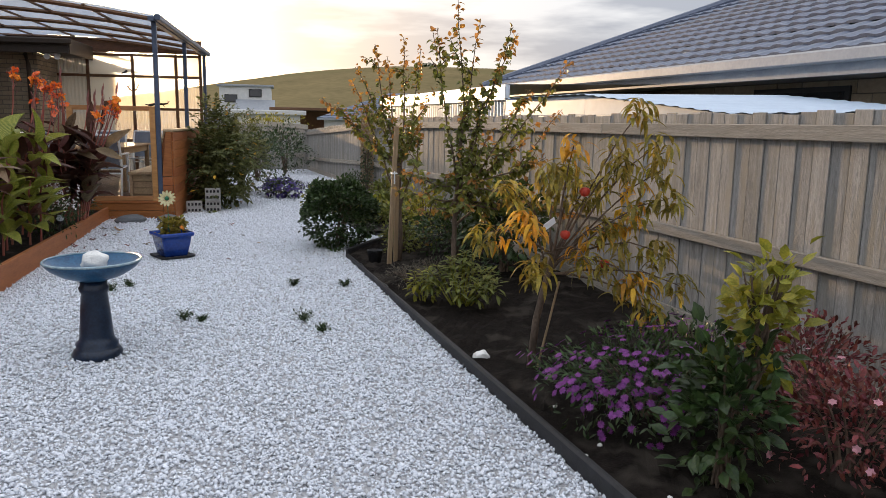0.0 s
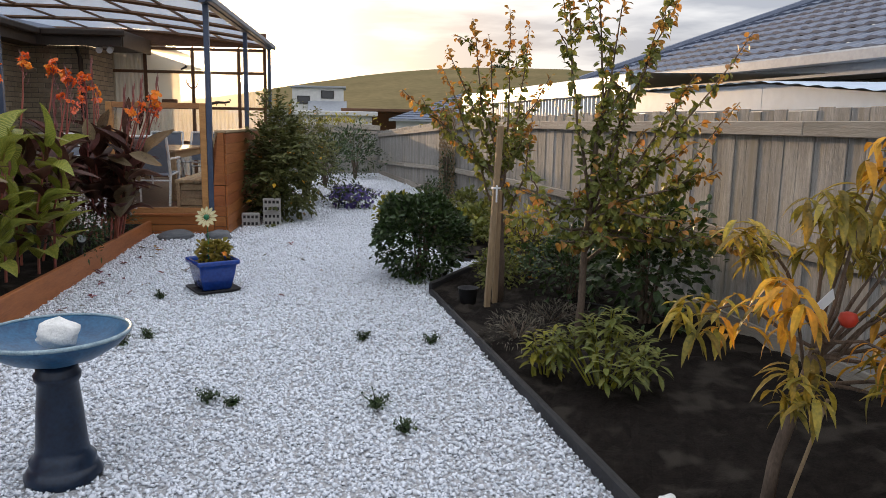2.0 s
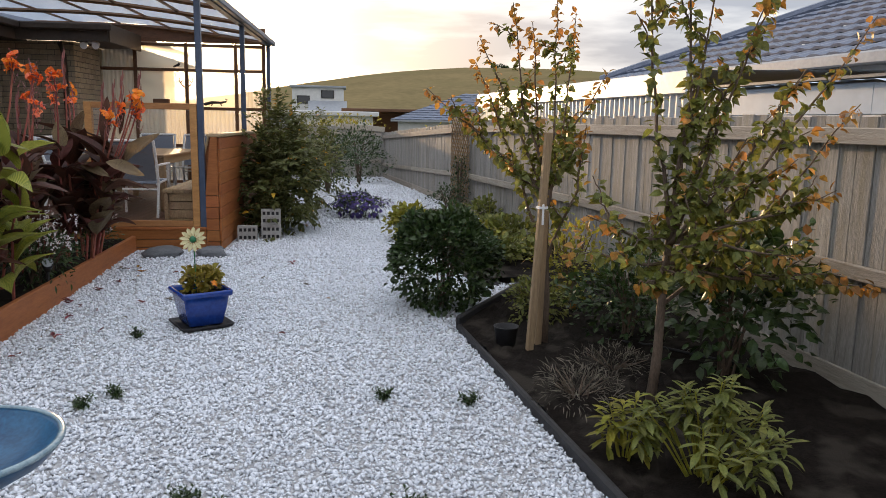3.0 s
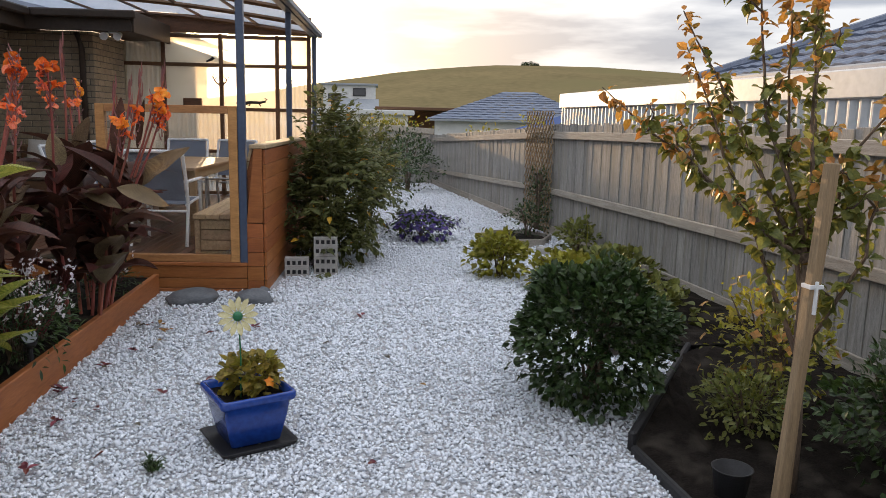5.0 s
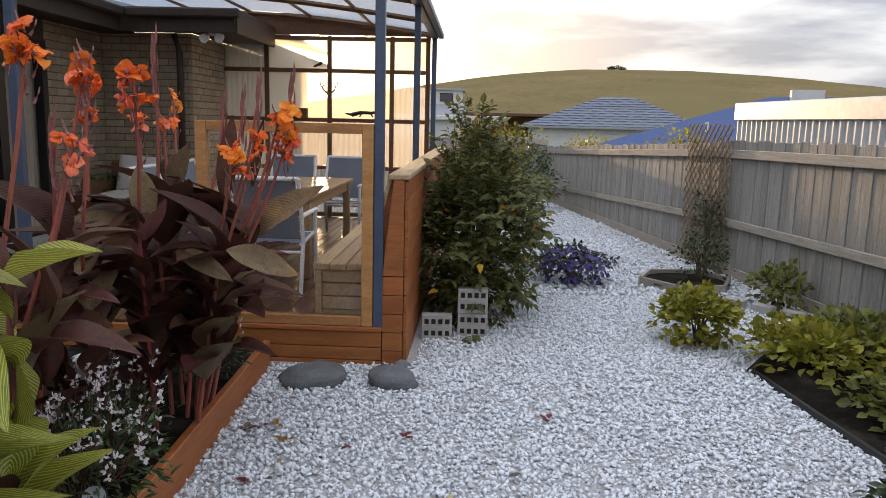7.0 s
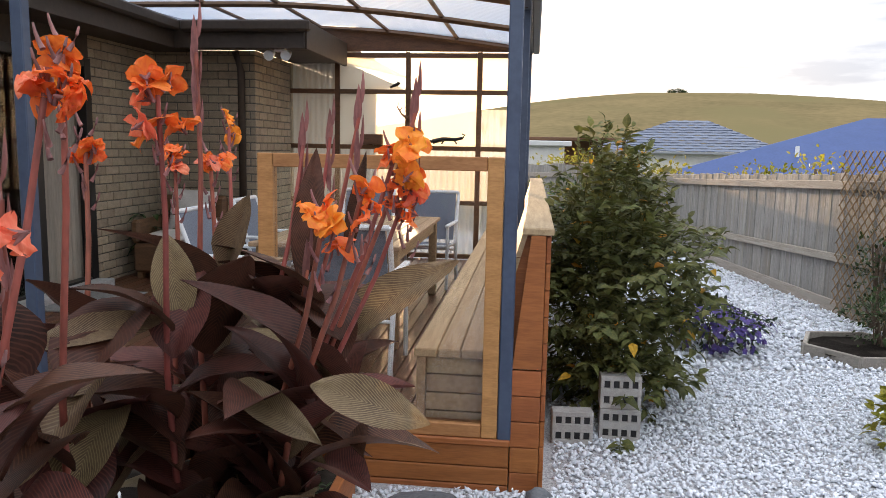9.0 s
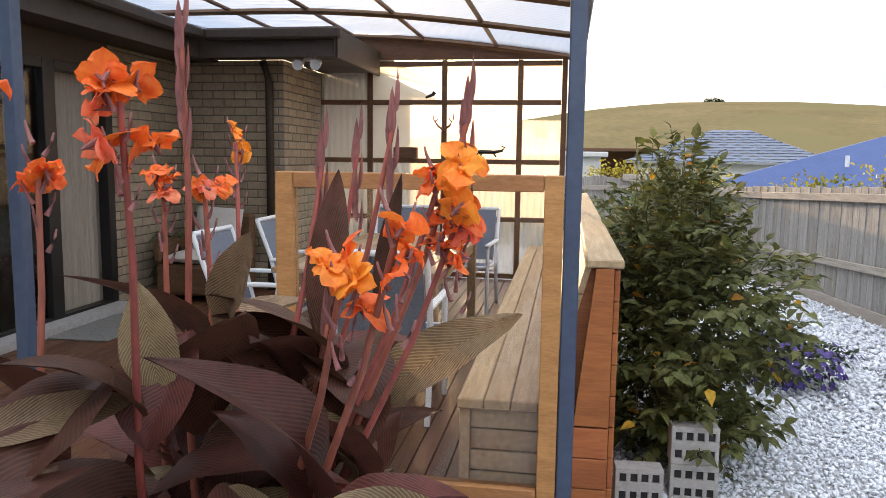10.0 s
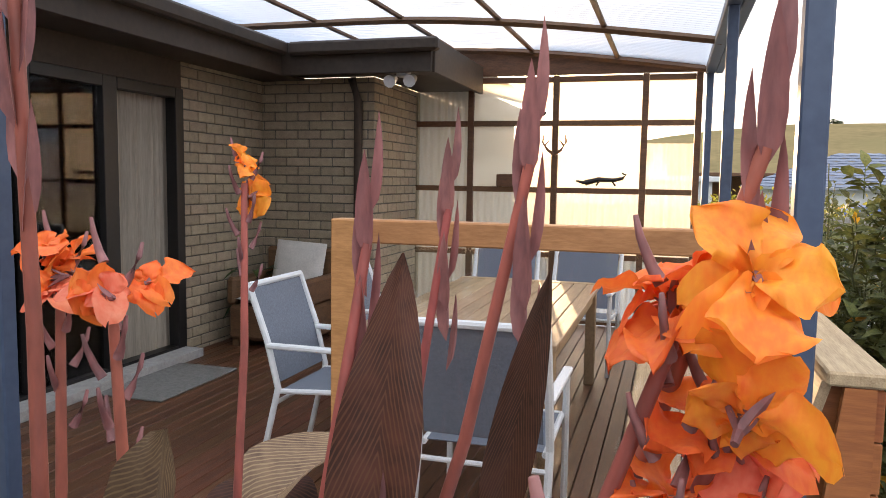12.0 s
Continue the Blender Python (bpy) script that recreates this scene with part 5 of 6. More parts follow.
def peach_tree():
    base = Vector((2.02, 3.85, 0.05))
    t = thing("peach_tree", pose(*base), "small peach tree with drooping yellow-green leaves and red fruit", "tree")
    top = Vector((0.09, -0.1, 0.78))
    part("trunk", Mesh().tube([(0, 0, -0.03), (0.02, -0.02, 0.3), (0.05, -0.07, 0.55), top], 0.026, 0.018, 8), M["bark"], t, smooth=True)
    wood, green, gold = Mesh(), Mesh(), Mesh()
    wood.loose = green.loose = gold.loose = True
    ends = [(0.42, -0.42, 1.58), (0.5, -0.5, 1.4), (0.3, -0.4, 1.28), (0.05, -0.35, 1.38), (-0.02, -0.2, 1.22), (-0.22, -0.1, 1.12), (-0.34, -0.05, 0.86), (-0.18, -0.25, 0.95), (0.2, -0.1, 1.2),
            (0.55, -0.55, 1.1), (0.52, -0.5, 0.8), (0.4, -0.5, 0.62), (0.15, -0.4, 0.72), (0.28, -0.3, 0.9), (-0.12, -0.28, 0.66), (0.6, -0.4, 1.25), (0.35, 0.0, 1.1), (0.5, -0.2, 0.95), (0.45, -0.55, 0.48), (0.6, -0.62, 0.62)]
    for e in ends:
        e = Vector(e)
        s = top * rnd(0.75, 1.0)
        m = s.lerp(e, 0.5) + Vector((0, 0, 0.06))
        wood.tube([s, s.lerp(m, 0.5) + 0.015 * rdir(), m, m.lerp(e, 0.5) + Vector((0, 0, 0.03)), e], 0.008, 0.003, 6, False)
        for k in range(2):
            c = e if k == 0 else m.lerp(e, 0.5)
            tone = gold if rnd(0, 1) < 0.24 else green
            for i in range(34 if k == 0 else 20):
                a = rnd(0, 6.28)
                p = c + 0.065 * rdir()
                ln = rnd(0.075, 0.125)
                (tone if rnd(0, 1) < 0.85 else green).blade(p, (math.cos(a), math.sin(a), rnd(-0.5, 0.35)), (0, 0, 1), ln, ln * 0.24, rnd(0.4, 0.95), 0.45, 5, 0.5)
    part("branchwork", wood, M["bark"], t)
    part("foliage", green, M["leaf_peach"], t)
    part("golden_foliage", gold, M["leaf_gold"], t, "golden yellow leaves")
    for x, y, z in ((0.16, -0.3, 1.12), (0.1, -0.2, 0.86), (0.3, -0.32, 0.7)):
        part("fruit", Mesh().lathe([(0.002, -0.03), (0.022, -0.02), (0.031, 0), (0.024, 0.02), (0.003, 0.026)], 14), M["fruit"], t, "red peach", True).location = (x, y, z)
    solid("support_cane", Mesh().tube([(2.05, 3.83, 0.0), (2.12, 3.70, 0.62)], 0.007, 0.007, 6), M["stake"], "thin pale cane leaning beside the peach tree", "cane")
    solid("plant_tag", Mesh().box(-0.05, 0.05, -0.001, 0.001, -0.02, 0.02, 0.0005), M["white"], "white plastic plant tag tied to a branch", "plant tag", m=pose(2.0, 3.62, 0.98, 0, -25, 20))


peach_tree()
solid("tree_stake", Mesh().box(-0.022, 0.022, -0.022, 0.022, -0.05, 1.5, 0.004, pose(0, 0, 0, 1, 2.6, 0)), M["stake"], "square timber stake beside the young fruit tree", "stake", m=pose(1.97, 7.2, 0.0))
solid("second_stake", Mesh().box(-0.02, 0.02, -0.02, 0.02, -0.05, 0.95, 0.004, pose(0, 0, 0, 0, 1, 0)), M["stake"], "dark timber stake in the tree bed", "stake", m=pose(2.06, 7.28, 0.05))
solid("tie_ribbon", Mesh().box(-0.006, 0.006, -0.03, 0.03, -0.1, 0.03, 0.002).box(-0.03, 0.03, -0.028, 0.028, 0.0, 0.016, 0.002), M["white"], "white cloth tie round the tree stake", "tie", m=pose(2.015, 7.18, 1.02))

shrub("camellia", (2.14, 2.2, 0.05), 0.21, 0.21, 0.66, 560, 0.08, M["leaf_dark"], "upright glossy green young camellia shrub", wide=0.55, lump=0.3)
shrub("camellia", (2.24, 2.16, 0.55), 0.13, 0.13, 0.5, 240, 0.08, M["leaf_lime"], "pale upper growth of the young camellia shrub", wide=0.55, lump=0.4)
shrub("purple_daisy_bush", (2.26, 2.92, 0.05), 0.56, 0.5, 0.42, 2600, 0.05, M["leaf_dark"], "mound of purple daisies in the soil border", "flowers", wide=0.28, bloom=(M["daisy"], 420, 0.024, 12))
shrub("purple_daisy_bush", (2.75, 3.15, 0.05), 0.4, 0.4, 0.42, 900, 0.05, M["leaf_dark"], "mound of purple daisies by the fence", "flowers", wide=0.28, bloom=(M["daisy"], 150, 0.027, 12))
shrub("red_leaved_shrub", (2.72, 2.1, 0.05), 0.42, 0.45, 0.5, 1400, 0.045, M["leaf_red"], "low shrub with dark red leaves", wide=0.42, bloom=(M["petal_pink"], 22, 0.02, 6))
shrub("red_leaved_shrub", (3.1, 2.75, 0.05), 0.35, 0.4, 0.55, 1000, 0.045, M["leaf_red"], "low shrub with dark red leaves by the fence", wide=0.42)


def euphorbia(pos, h, r, n, label, mat):
    s = thing("leafy_perennial", pose(*pos), label, "plant")
    st, fo = Mesh(), Mesh()
    fo.loose = True
    for _ in range(n):
        a, k = rnd(0, 6.28), rnd(0.15, 1.0) * r
        hh = h * (1.1 - 0.5 * k / r) * rnd(0.8, 1.1)
        tip = Vector((k * math.cos(a), k * math.sin(a), hh))
        st.tube([(0.15 * tip.x, 0.15 * tip.y, -0.02), (0.6 * tip.x, 0.6 * tip.y, 0.6 * hh), tip], 0.006, 0.003, 5, False)
        for i in range(17):
            q = 2.4 * i + rnd(-0.3, 0.3)
            z = -0.14 * (i / 17) ** 1.2
            ln = rnd(0.08, 0.125) * (0.6 + 0.4 * min(i / 7, 1))
            fo.blade(tip + Vector((0, 0, z)), (math.cos(q), math.sin(q), 0.7 - 0.075 * i), (0, 0, 1), ln, ln * 0.27, rnd(0.1, 0.4), 0.3, 4, 0.55)
    part("stem_tuft", st, M["leaf_lime"], s)
    part("foliage", fo, mat, s)


euphorbia((2.1, 5.35, 0.05), 0.46, 0.3, 24, "rosette-leaved green perennial in the soil border", M["leaf"])
euphorbia((1.86, 5.62, 0.05), 0.34, 0.1, 6, "small lime green perennial in the soil border", M["leaf_lime"])

shrub("clipped_hedge_shrub", (1.70, 8.52, 0.05), 0.43, 0.44, 0.82, 5600, 0.054, M["leaf_dark"], "dense rounded dark green shrub beside the gravel", wide=0.6, shell=0.16, lump=0.12)
shrub("dark_shrub", (2.75, 7.35, 0.05), 0.42, 0.4, 0.62, 1500, 0.055, M["leaf_dark"], "dark green shrub in the tree bed")
shrub("broad_leaf_shrub", (2.95, 6.5, 0.05), 0.4, 0.5, 0.95, 1000, 0.085, M["leaf_dark"], "dark broad-leaved shrub against the fence", wide=0.6)
shrub("golden_shrub", (2.72, 8.35, 0.05), 0.32, 0.4, 0.72, 900, 0.05, M["leaf_lime"], "yellow-green shrub with orange tips", bloom=(M["leaf_orange"], 40, 0.035, 4))
shrub("small_shrub", (2.32, 7.95, 0.05), 0.26, 0.26, 0.36, 800, 0.045, M["leaf"], "small green shrub near the bed edging")
shrub("dry_weeds", (1.95, 6.35, 0.05), 0.26, 0.3, 0.16, 550, 0.06, M["leaf_grey"], "grey dried weeds on the soil", "weeds", wide=0.1)
shrub("dry_weeds", (2.35, 6.75, 0.05), 0.3, 0.26, 0.14, 450, 0.06, M["leaf_grey"], "grey dried weeds on the soil", "weeds", wide=0.1)
shrub("strawberry_plants", (2.08, 11.85, 0.09), 0.30, 0.30, 0.42, 900, 0.07, M["leaf_lime"], "bright green leafy plants at the bed's edge", "plants", wide=0.7)
shrub("strawberry_plants", (2.62, 11.25, 0.09), 0.42, 0.5, 0.30, 800, 0.08, M["leaf_lime"], "yellow-green leafy vegetable plants", "plants", wide=0.75)
shrub("vegetable_plants", (2.72, 10.15, 0.09), 0.45, 0.5, 0.26, 700, 0.08, M["leaf"], "low green vegetable plants in dark soil", "plants", wide=0.7)
shrub("vegetable_plants", (3.1, 11.4, 0.09), 0.35, 0.5, 0.32, 600, 0.08, M["leaf"], "green vegetable plants by the fence", "plants", wide=0.7)
shrub("petunia_mound", (1.70, 14.15, 0.07), 0.44, 0.40, 0.40, 1100, 0.05, M["leaf_dark"], "mound of dark violet petunias on the gravel", "flowers", bloom=(M["petunia"], 330, 0.034, 5))


def tomato(pos, rx, ry, h, n, label):
    """A tall sprawling bush of compound leaves with a ragged top."""
    s = thing("tomato_plant", pose(*pos), label, "plant")
    part("stem_tuft", stems(Mesh(), (0, 0, 0), h, min(rx, ry), 26, 0.012), M["leaf_tomato"], s)
    fo, st, dry = Mesh(), Mesh(), Mesh()
    fo.loose = st.loose = dry.loose = True
    sd = rnd(0, 40)
    for _ in range(n):
        d = rdir()
        d.z = abs(d.z) if rnd(0, 1) < 0.6 else d.z
        rad = rnd(0, 1) ** 0.3 * (1 + 0.6 * noise.noise(d * 1.7 + Vector((sd, 0, 0))) + 0.3 * noise.noise(d * 4 + Vector((sd, 5, 0))))
        p = Vector((d.x * rx * rad, d.y * ry * rad, max(0.42 * h + d.z * 0.56 * h * rad, 0.03)))
        w = (d + 0.6 * rdir() + Vector((0, 0, 0.2))).normalized()
        ln = rnd(0.12, 0.22)
        tip = p + w * ln - Vector((0, 0, 0.05))
        st.tube([p, p.lerp(tip, 0.5) + Vector((0, 0, 0.015)), tip], 0.003, 0.0015, 4, False)
        for i in range(7):
            q = p.lerp(tip, 0.25 + 0.125 * i)
            side = w.cross(Vector((0, 0, 1))).normalized() * (1 if i % 2 else -1)
            k = rnd(0.055, 0.105)
            (dry if rnd(0, 1) < 0.015 else fo).blade(q, (side + 0.6 * w) if i < 6 else w, rdir() * 0.5 + Vector((0, 0, 1)), k, k * 0.55, rnd(0.2, 0.7), 0.3, 3, 0.4)
    for _ in range(7):
        a, k = rnd(0, 6.28), rnd(0.1, 0.7)
        e = Vector((k * rx * math.cos(a), k * ry * math.sin(a), h * rnd(1.0, 1.22)))
        shoot(st, fo, fo, ((e.x * 0.8, e.y * 0.8, h * 0.7), (e.x * 0.95, e.y, h * 0.9), e), 0.006, 0.06, 0.5, 0.022)
    part("leaf_stalk", st, M["leaf_tomato"], s)
    part("foliage", fo, M["leaf_tomato"], s)
    part("dry_foliage", dry, M["leaf_gold"], s, "yellowed leaves")


tomato((0.50, 13.05, 0.08), 0.47, 0.82, 1.52, 900, "tall tangled tomato bush growing beside the deck")
tomato((0.42, 12.45, 0.08), 0.34, 0.36, 0.55, 120, "low tomato growth over the concrete blocks")
tomato((1.0, 15.2, 0.08), 0.55, 0.9, 1.45, 330, "tall tangled tomato bush further along the deck")
shrub("far_shrub", (1.6, 18.6, 0.03), 0.75, 0.9, 1.3, 1600, 0.08, M["leaf_dark"], "dark green shrub near the back fence")
shrub("far_shrub", (2.6, 21.6, 0.0), 0.8, 0.9, 1.4, 1500, 0.08, M["leaf_dark"], "dark green shrub in the corner of the fences")
shrub("far_shrub", (0.6, 21.0, 0.0), 0.9, 0.9, 1.35, 1500, 0.08, M["leaf"], "green shrub against the back fence")
shrub("climber", (2.5, 24.4, 0.6), 1.2, 0.4, 1.1, 1100, 0.09, M["leaf_lime"], "sunlit climber growing above the back fence", "climber")
shrub("climber", (4.3, 17.5, 0.4), 0.3, 1.4, 1.35, 500, 0.08, M["leaf_lime"], "sunlit climber seen over the side fence", "climber")
for x, y, r in ((9, 30, 1.5), (13, 29, 1.6), (7, 33, 1.2), (18, 28, 1.4)):
    shrub("garden_bush", (x, y, -0.6), r, 1.0, 1.9, 1100, 0.16, M["leaf_lime"], "sunlit bush in the next garden")


def far_tree(x, y, z, h, label):
    t = thing("hilltop_tree", pose(x, y, z), label, "tree")
    b = Mesh().tube([(0, 0, -0.5), (0.1, 0, 0.5 * h), (0.2, 0, 0.8 * h)], 0.25, 0.1, 6)
    for a in range(5):
        b.tube([(0.1, 0, 0.5 * h), (0.3 * h * math.cos(a * 1.3), 0.3 * h * math.sin(a * 1.3), 0.8 * h)], 0.12, 0.03, 5)
    part("trunk", b, M["bark"], t)
    c = Mesh()
    c.loose = True
    for _ in range(500):
        d = rdir()
        p = Vector((d.x * 0.55 * h, d.y * 0.55 * h, 0.66 * h + d.z * 0.32 * h)) * rnd(0.7, 1.1)
        c.blade(p, rdir(), (0, 0, 1), 0.5, 0.4, 0.2, 0.2, 2)
    part("crown", c, M["leaf_dark"], t)


HT = 386.0
for off, h in ((-2.2, 3.2), (1.0, 3.6), (3.4, 2.8)):
    az = radians(17.2)
    far_tree(HT * math.sin(az) + off * math.cos(az), HT * math.cos(az) - off * math.sin(az), 27.3, h, "small dark tree on the crest of the hill")

# cannas


def leaf_part(name, base, way, ln, wd, droop, mat, parent, label="", fold=0.35, up=None):
    b = Mesh()
    b.loose = True
    b.blade(base, way, up or (0, 0, 1) if up or abs(Vector(way).normalized().z) < 0.93 else (1, 0.3, 0), ln, wd, droop, fold, 14, 0.45, 0.02, 8, rnd(0, 6))
    return part(name, b, mat, parent, label, True)


def blossom(parent, c, size, mats):
    """One canna flower: ruffled petals opening round a tube, with narrow sepals."""
    out = (rdir() + Vector((0, 0, 0.7))).normalized()
    u = out.orthogonal().normalized()
    b, s = Mesh(), Mesh()
    b.loose = s.loose = True
    for i in range(7):
        q = Matrix.Rotation(2 * math.pi * i / 7 + rnd(-0.4, 0.4), 3, out) @ u
        ln = size * rnd(0.5, 1.0)
        b.blade(c, q * rnd(0.5, 1.3) + out * rnd(0.2, 1.1), out, ln, ln * rnd(0.8, 1.2), rnd(0.1, 0.9), 0.3, 16, 0.68, 0.13, 10, rnd(0, 6), True)
    for i in range(3):
        q = Matrix.Rotation(2.1 * i, 3, out) @ u
        s.blade(c - out * 0.02, q * 0.5 + out, out, size * 0.6, size * 0.14, 0.1, 0.5, 5, 0.4)
    s.tube([c - out * size * 0.32, c - out * size * 0.16, c + out * 0.005], 0.003, 0.005, 7)
    f = part("flower", b, M[R.choice(mats)], parent, "ruffled orange petals", True)
    part("sepal_whorl", s, M["canna_bud"], f)


def canna(base, tip, kind, n_leaves, leaf_top, mats=("canna",), petals=("petal", "petal_coral", "petal_yellow"), size=0.07, count=4, label="", low=0.25, long=1.0):
    o = Vector(base)
    t = thing("canna", pose(*base), label or "tall bronze-leaved canna with orange flowers in the raised bed", "plant", "cannas in the raised bed")
    e = Vector(tip) - o
    mid = e * 0.5 + Vector((-0.03, 0.02, 0.08))
    pts = [Vector((0, 0, -0.04)), mid * 0.6, mid, e * 0.8 + Vector((0, 0, 0.02)), e]
    part("stem", Mesh().tube(pts, 0.0115, 0.006, 9, False), M["canna_stem"], t, smooth=True)
    n_leaves = round(n_leaves * 2.2)
    for i in range(n_leaves):
        k = low + (leaf_top - low) * (i + rnd(0.2, 0.8)) / n_leaves
        z = k * 0.80
        f = min(z / max(e.z, 0.1), 0.95)
        a = rnd(0, 6.28)
        up = rnd(0.6, 3.0)
        ln = rnd(0.27, 0.43) * long
        leaf_part("leaf", Vector((e.x * f, e.y * f, z)), (math.cos(a), math.sin(a), up), ln, ln * rnd(0.46, 0.64), rnd(0.15, 0.9), M[R.choice(mats)], t, fold=rnd(0.2, 0.8))
    buds = Mesh()
    buds.loose = True
    if kind == "spike":
        for i in range(7):
            q = 2.2 * i
            buds.blade(e + Vector((0, 0, -0.24 + 0.045 * i)), (0.09 * math.cos(q), 0.09 * math.sin(q), 1), (math.cos(q), math.sin(q), 0), 0.12, 0.021, -0.02, 0.9, 6, 0.35)
        part("bud_spike", buds, M["canna_bud"], t, "closed purple-pink bud spike", True)
    else:
        for i in range(10):
            q = 2.4 * i
            p = e + Vector((0.012 * math.cos(q), 0.012 * math.sin(q), -0.20 + 0.026 * i))
            buds.tube([p, p + Vector((0.008 * math.cos(q), 0.008 * math.sin(q), 0.012)), p + Vector((0.018 * math.cos(q), 0.018 * math.sin(q), 0.034)), p + Vector((0.022 * math.cos(q), 0.022 * math.sin(q), 0.05))], 0.006, 0.002, 7)
        part("bud_cluster", buds, M["canna_bud"], t, "pink-brown buds", True)
        for i in range(count):
            blossom(t, e + Vector((rnd(-1, 1) * size * 0.7, rnd(-1, 1) * size * 0.7, rnd(-1.4, 0.7) * size)), size, petals)
    return t


BR = ("canna", "canna", "canna", "canna", "canna", "canna_dry")
BZ = 0.22
canna((-1.42, 10.0, BZ), (-1.42, 9.86, 1.86), "flower", 5, 1.3, BR, ("petal", "petal_coral"), 0.066, 7)
canna((-1.40, 10.2, BZ), (-1.41, 10.15, 2.0), "spike", 4, 1.4, BR)
canna((-1.28, 10.3, BZ), (-0.84, 10.10, 1.705), "flower", 4, 1.2, BR, ("petal_yellow", "petal", "petal_coral"), 0.074, 5)
canna((-1.26, 10.2, BZ), (-0.80, 10.12, 1.62), "flower", 3, 1.1, BR, ("petal", "petal_coral"), 0.062, 3)
canna((-1.45, 10.7, BZ), (-1.51, 10.86, 1.80), "flower", 3, 1.2, BR, ("petal_yellow",), 0.05, 2)
canna((-1.62, 9.72, BZ), (-1.50, 9.54, 1.92), "flower", 4, 1.2, BR, ("petal_yellow", "petal"), 0.062, 3)
canna((-1.66, 9.95, BZ), (-1.70, 10.07, 1.75), "flower", 4, 1.2, BR, ("petal", "petal_yellow"), 0.055, 4)
canna((-1.52, 10.3, BZ), (-1.57, 10.42, 1.68), "flower", 4, 1.2, BR, ("petal", "petal_coral"), 0.055, 4)
canna((-1.38, 10.34, BZ), (-1.42, 10.3, 1.68), "flower", 4, 1.2, BR, ("petal", "petal_coral"), 0.05, 3)
canna((-1.26, 10.08, BZ), (-1.0, 9.80, 1.55), "flower", 4, 1.1, BR, ("petal", "petal_yellow"), 0.058, 5)
canna((-1.24, 10.0, BZ), (-0.90, 9.77, 1.63), "flower", 3, 1.1, BR, ("petal",), 0.055, 3)
canna((-1.28, 10.42, BZ), (-0.96, 10.31, 1.83), "spike", 4, 1.25, BR)
canna((-1.32, 10.15, BZ), (-1.14, 10.35, 1.74), "spike", 4, 1.3, BR)
canna((-1.30, 10.55, BZ), (-1.09, 10.62, 1.77), "spike", 3, 1.2, BR)
canna((-1.24, 10.3, BZ), (-0.78, 10.12, 1.84), "spike", 2, 1.0, BR)
canna((-1.70, 9.6, BZ), (-1.62, 9.5, 1.62), "spike", 4, 1.2, BR)
canna((-1.75, 9.1, BZ), (-1.48, 9.0, 1.95), "flower", 5, 1.25, BR, ("petal", "petal_yellow"), 0.062, 7)
canna((-1.7, 9.3, BZ), (-1.46, 9.4, 1.88), "flower", 4, 1.2, BR, ("petal", "petal_coral"), 0.055, 4)
canna((-1.66, 8.9, BZ), (-1.32, 8.9, 1.62), "flower", 3, 1.1, BR, ("petal", "petal_coral"), 0.055, 3)
canna((-1.8, 8.8, BZ), (-1.64, 8.7, 1.97), "flower", 4, 1.2, BR, ("petal", "petal_yellow"), 0.06, 5)
canna((-1.95, 8.5, BZ), (-1.8, 8.45, 1.85), "flower", 4, 1.2, BR, ("petal", "petal_coral"), 0.06, 6)
canna((-2.2, 9.4, BZ), (-2.1, 9.4, 1.85), "flower", 5, 1.2, BR, ("petal", "petal_coral"), 0.06, 6)
canna((-2.0, 9.0, BZ), (-1.95, 8.95, 2.0), "flower", 4, 1.2, BR, ("petal", "petal_coral"), 0.06, 5)


def set_leaf(owner, base, tip, width, droop, mat):
    """A leaf of a canna from base to about tip, in world places."""
    o = owner.matrix_world.translation
    way = Vector(tip) - Vector(base)
    leaf_part("leaf", Vector(base) - o, way, way.length * 1.08, width, droop, M[mat], owner, fold=0.3, up=(0.1, -0.8, 0.6))


show = canna((-1.3, 10.25, BZ), (-1.12, 10.3, 1.35), "spike", 3, 0.9, BR)
set_leaf(show, (-1.05, 10.45, 1.10), (-0.71, 10.2, 1.40), 0.15, 0.12, "canna_dry")
set_leaf(show, (-1.02, 9.72, 1.16), (-0.73, 9.76, 1.06), 0.12, 0.1, "canna_dry")
set_leaf(show, (-1.40, 10.3, 1.33), (-1.26, 10.15, 1.58), 0.12, -0.05, "canna_dry")
set_leaf(show, (-1.14, 10.3, 1.30), (-1.10, 10.34, 1.70), 0.10, 0.0, "canna")
set_leaf(show, (-1.0, 10.3, 1.38), (-0.94, 10.28, 1.70), 0.05, 0.0, "canna")
set_leaf(show, (-1.45, 9.95, 1.27), (-1.66, 9.66, 1.28), 0.09, 0.1, "canna_dry")
set_leaf(show, (-1.42, 10.0, 1.25), (-1.46, 10.0, 1.48), 0.12, 0.05, "canna_dry")
set_leaf(show, (-1.25, 9.85, 1.12), (-1.02, 9.62, 1.10), 0.09, 0.25, "canna_dry")
GR = ("canna_green", "canna_green", "canna_green", "canna")
LG = "canna with yellow-striped green leaves in the raised bed"
for x, y, z in ((-1.48, 8.3, 1.3), (-1.62, 7.95, 1.35), (-1.6, 7.7, 1.2), (-1.75, 8.1, 1.3), (-1.42, 8.55, 1.2), (-1.65, 8.35, 1.35)):
    canna((x - 0.05, y, BZ), (x + 0.05, y, z - 0.1), "spike", 7, 1.35, GR, label=LG, low=0.15, long=0.9)
for x, y in ((-1.9, 7.4), (-1.75, 7.2), (-2.1, 7.6)):
    canna((x, y, BZ), (x + 0.1, y, 1.2), "spike", 6, 1.1, BR, low=0.15)


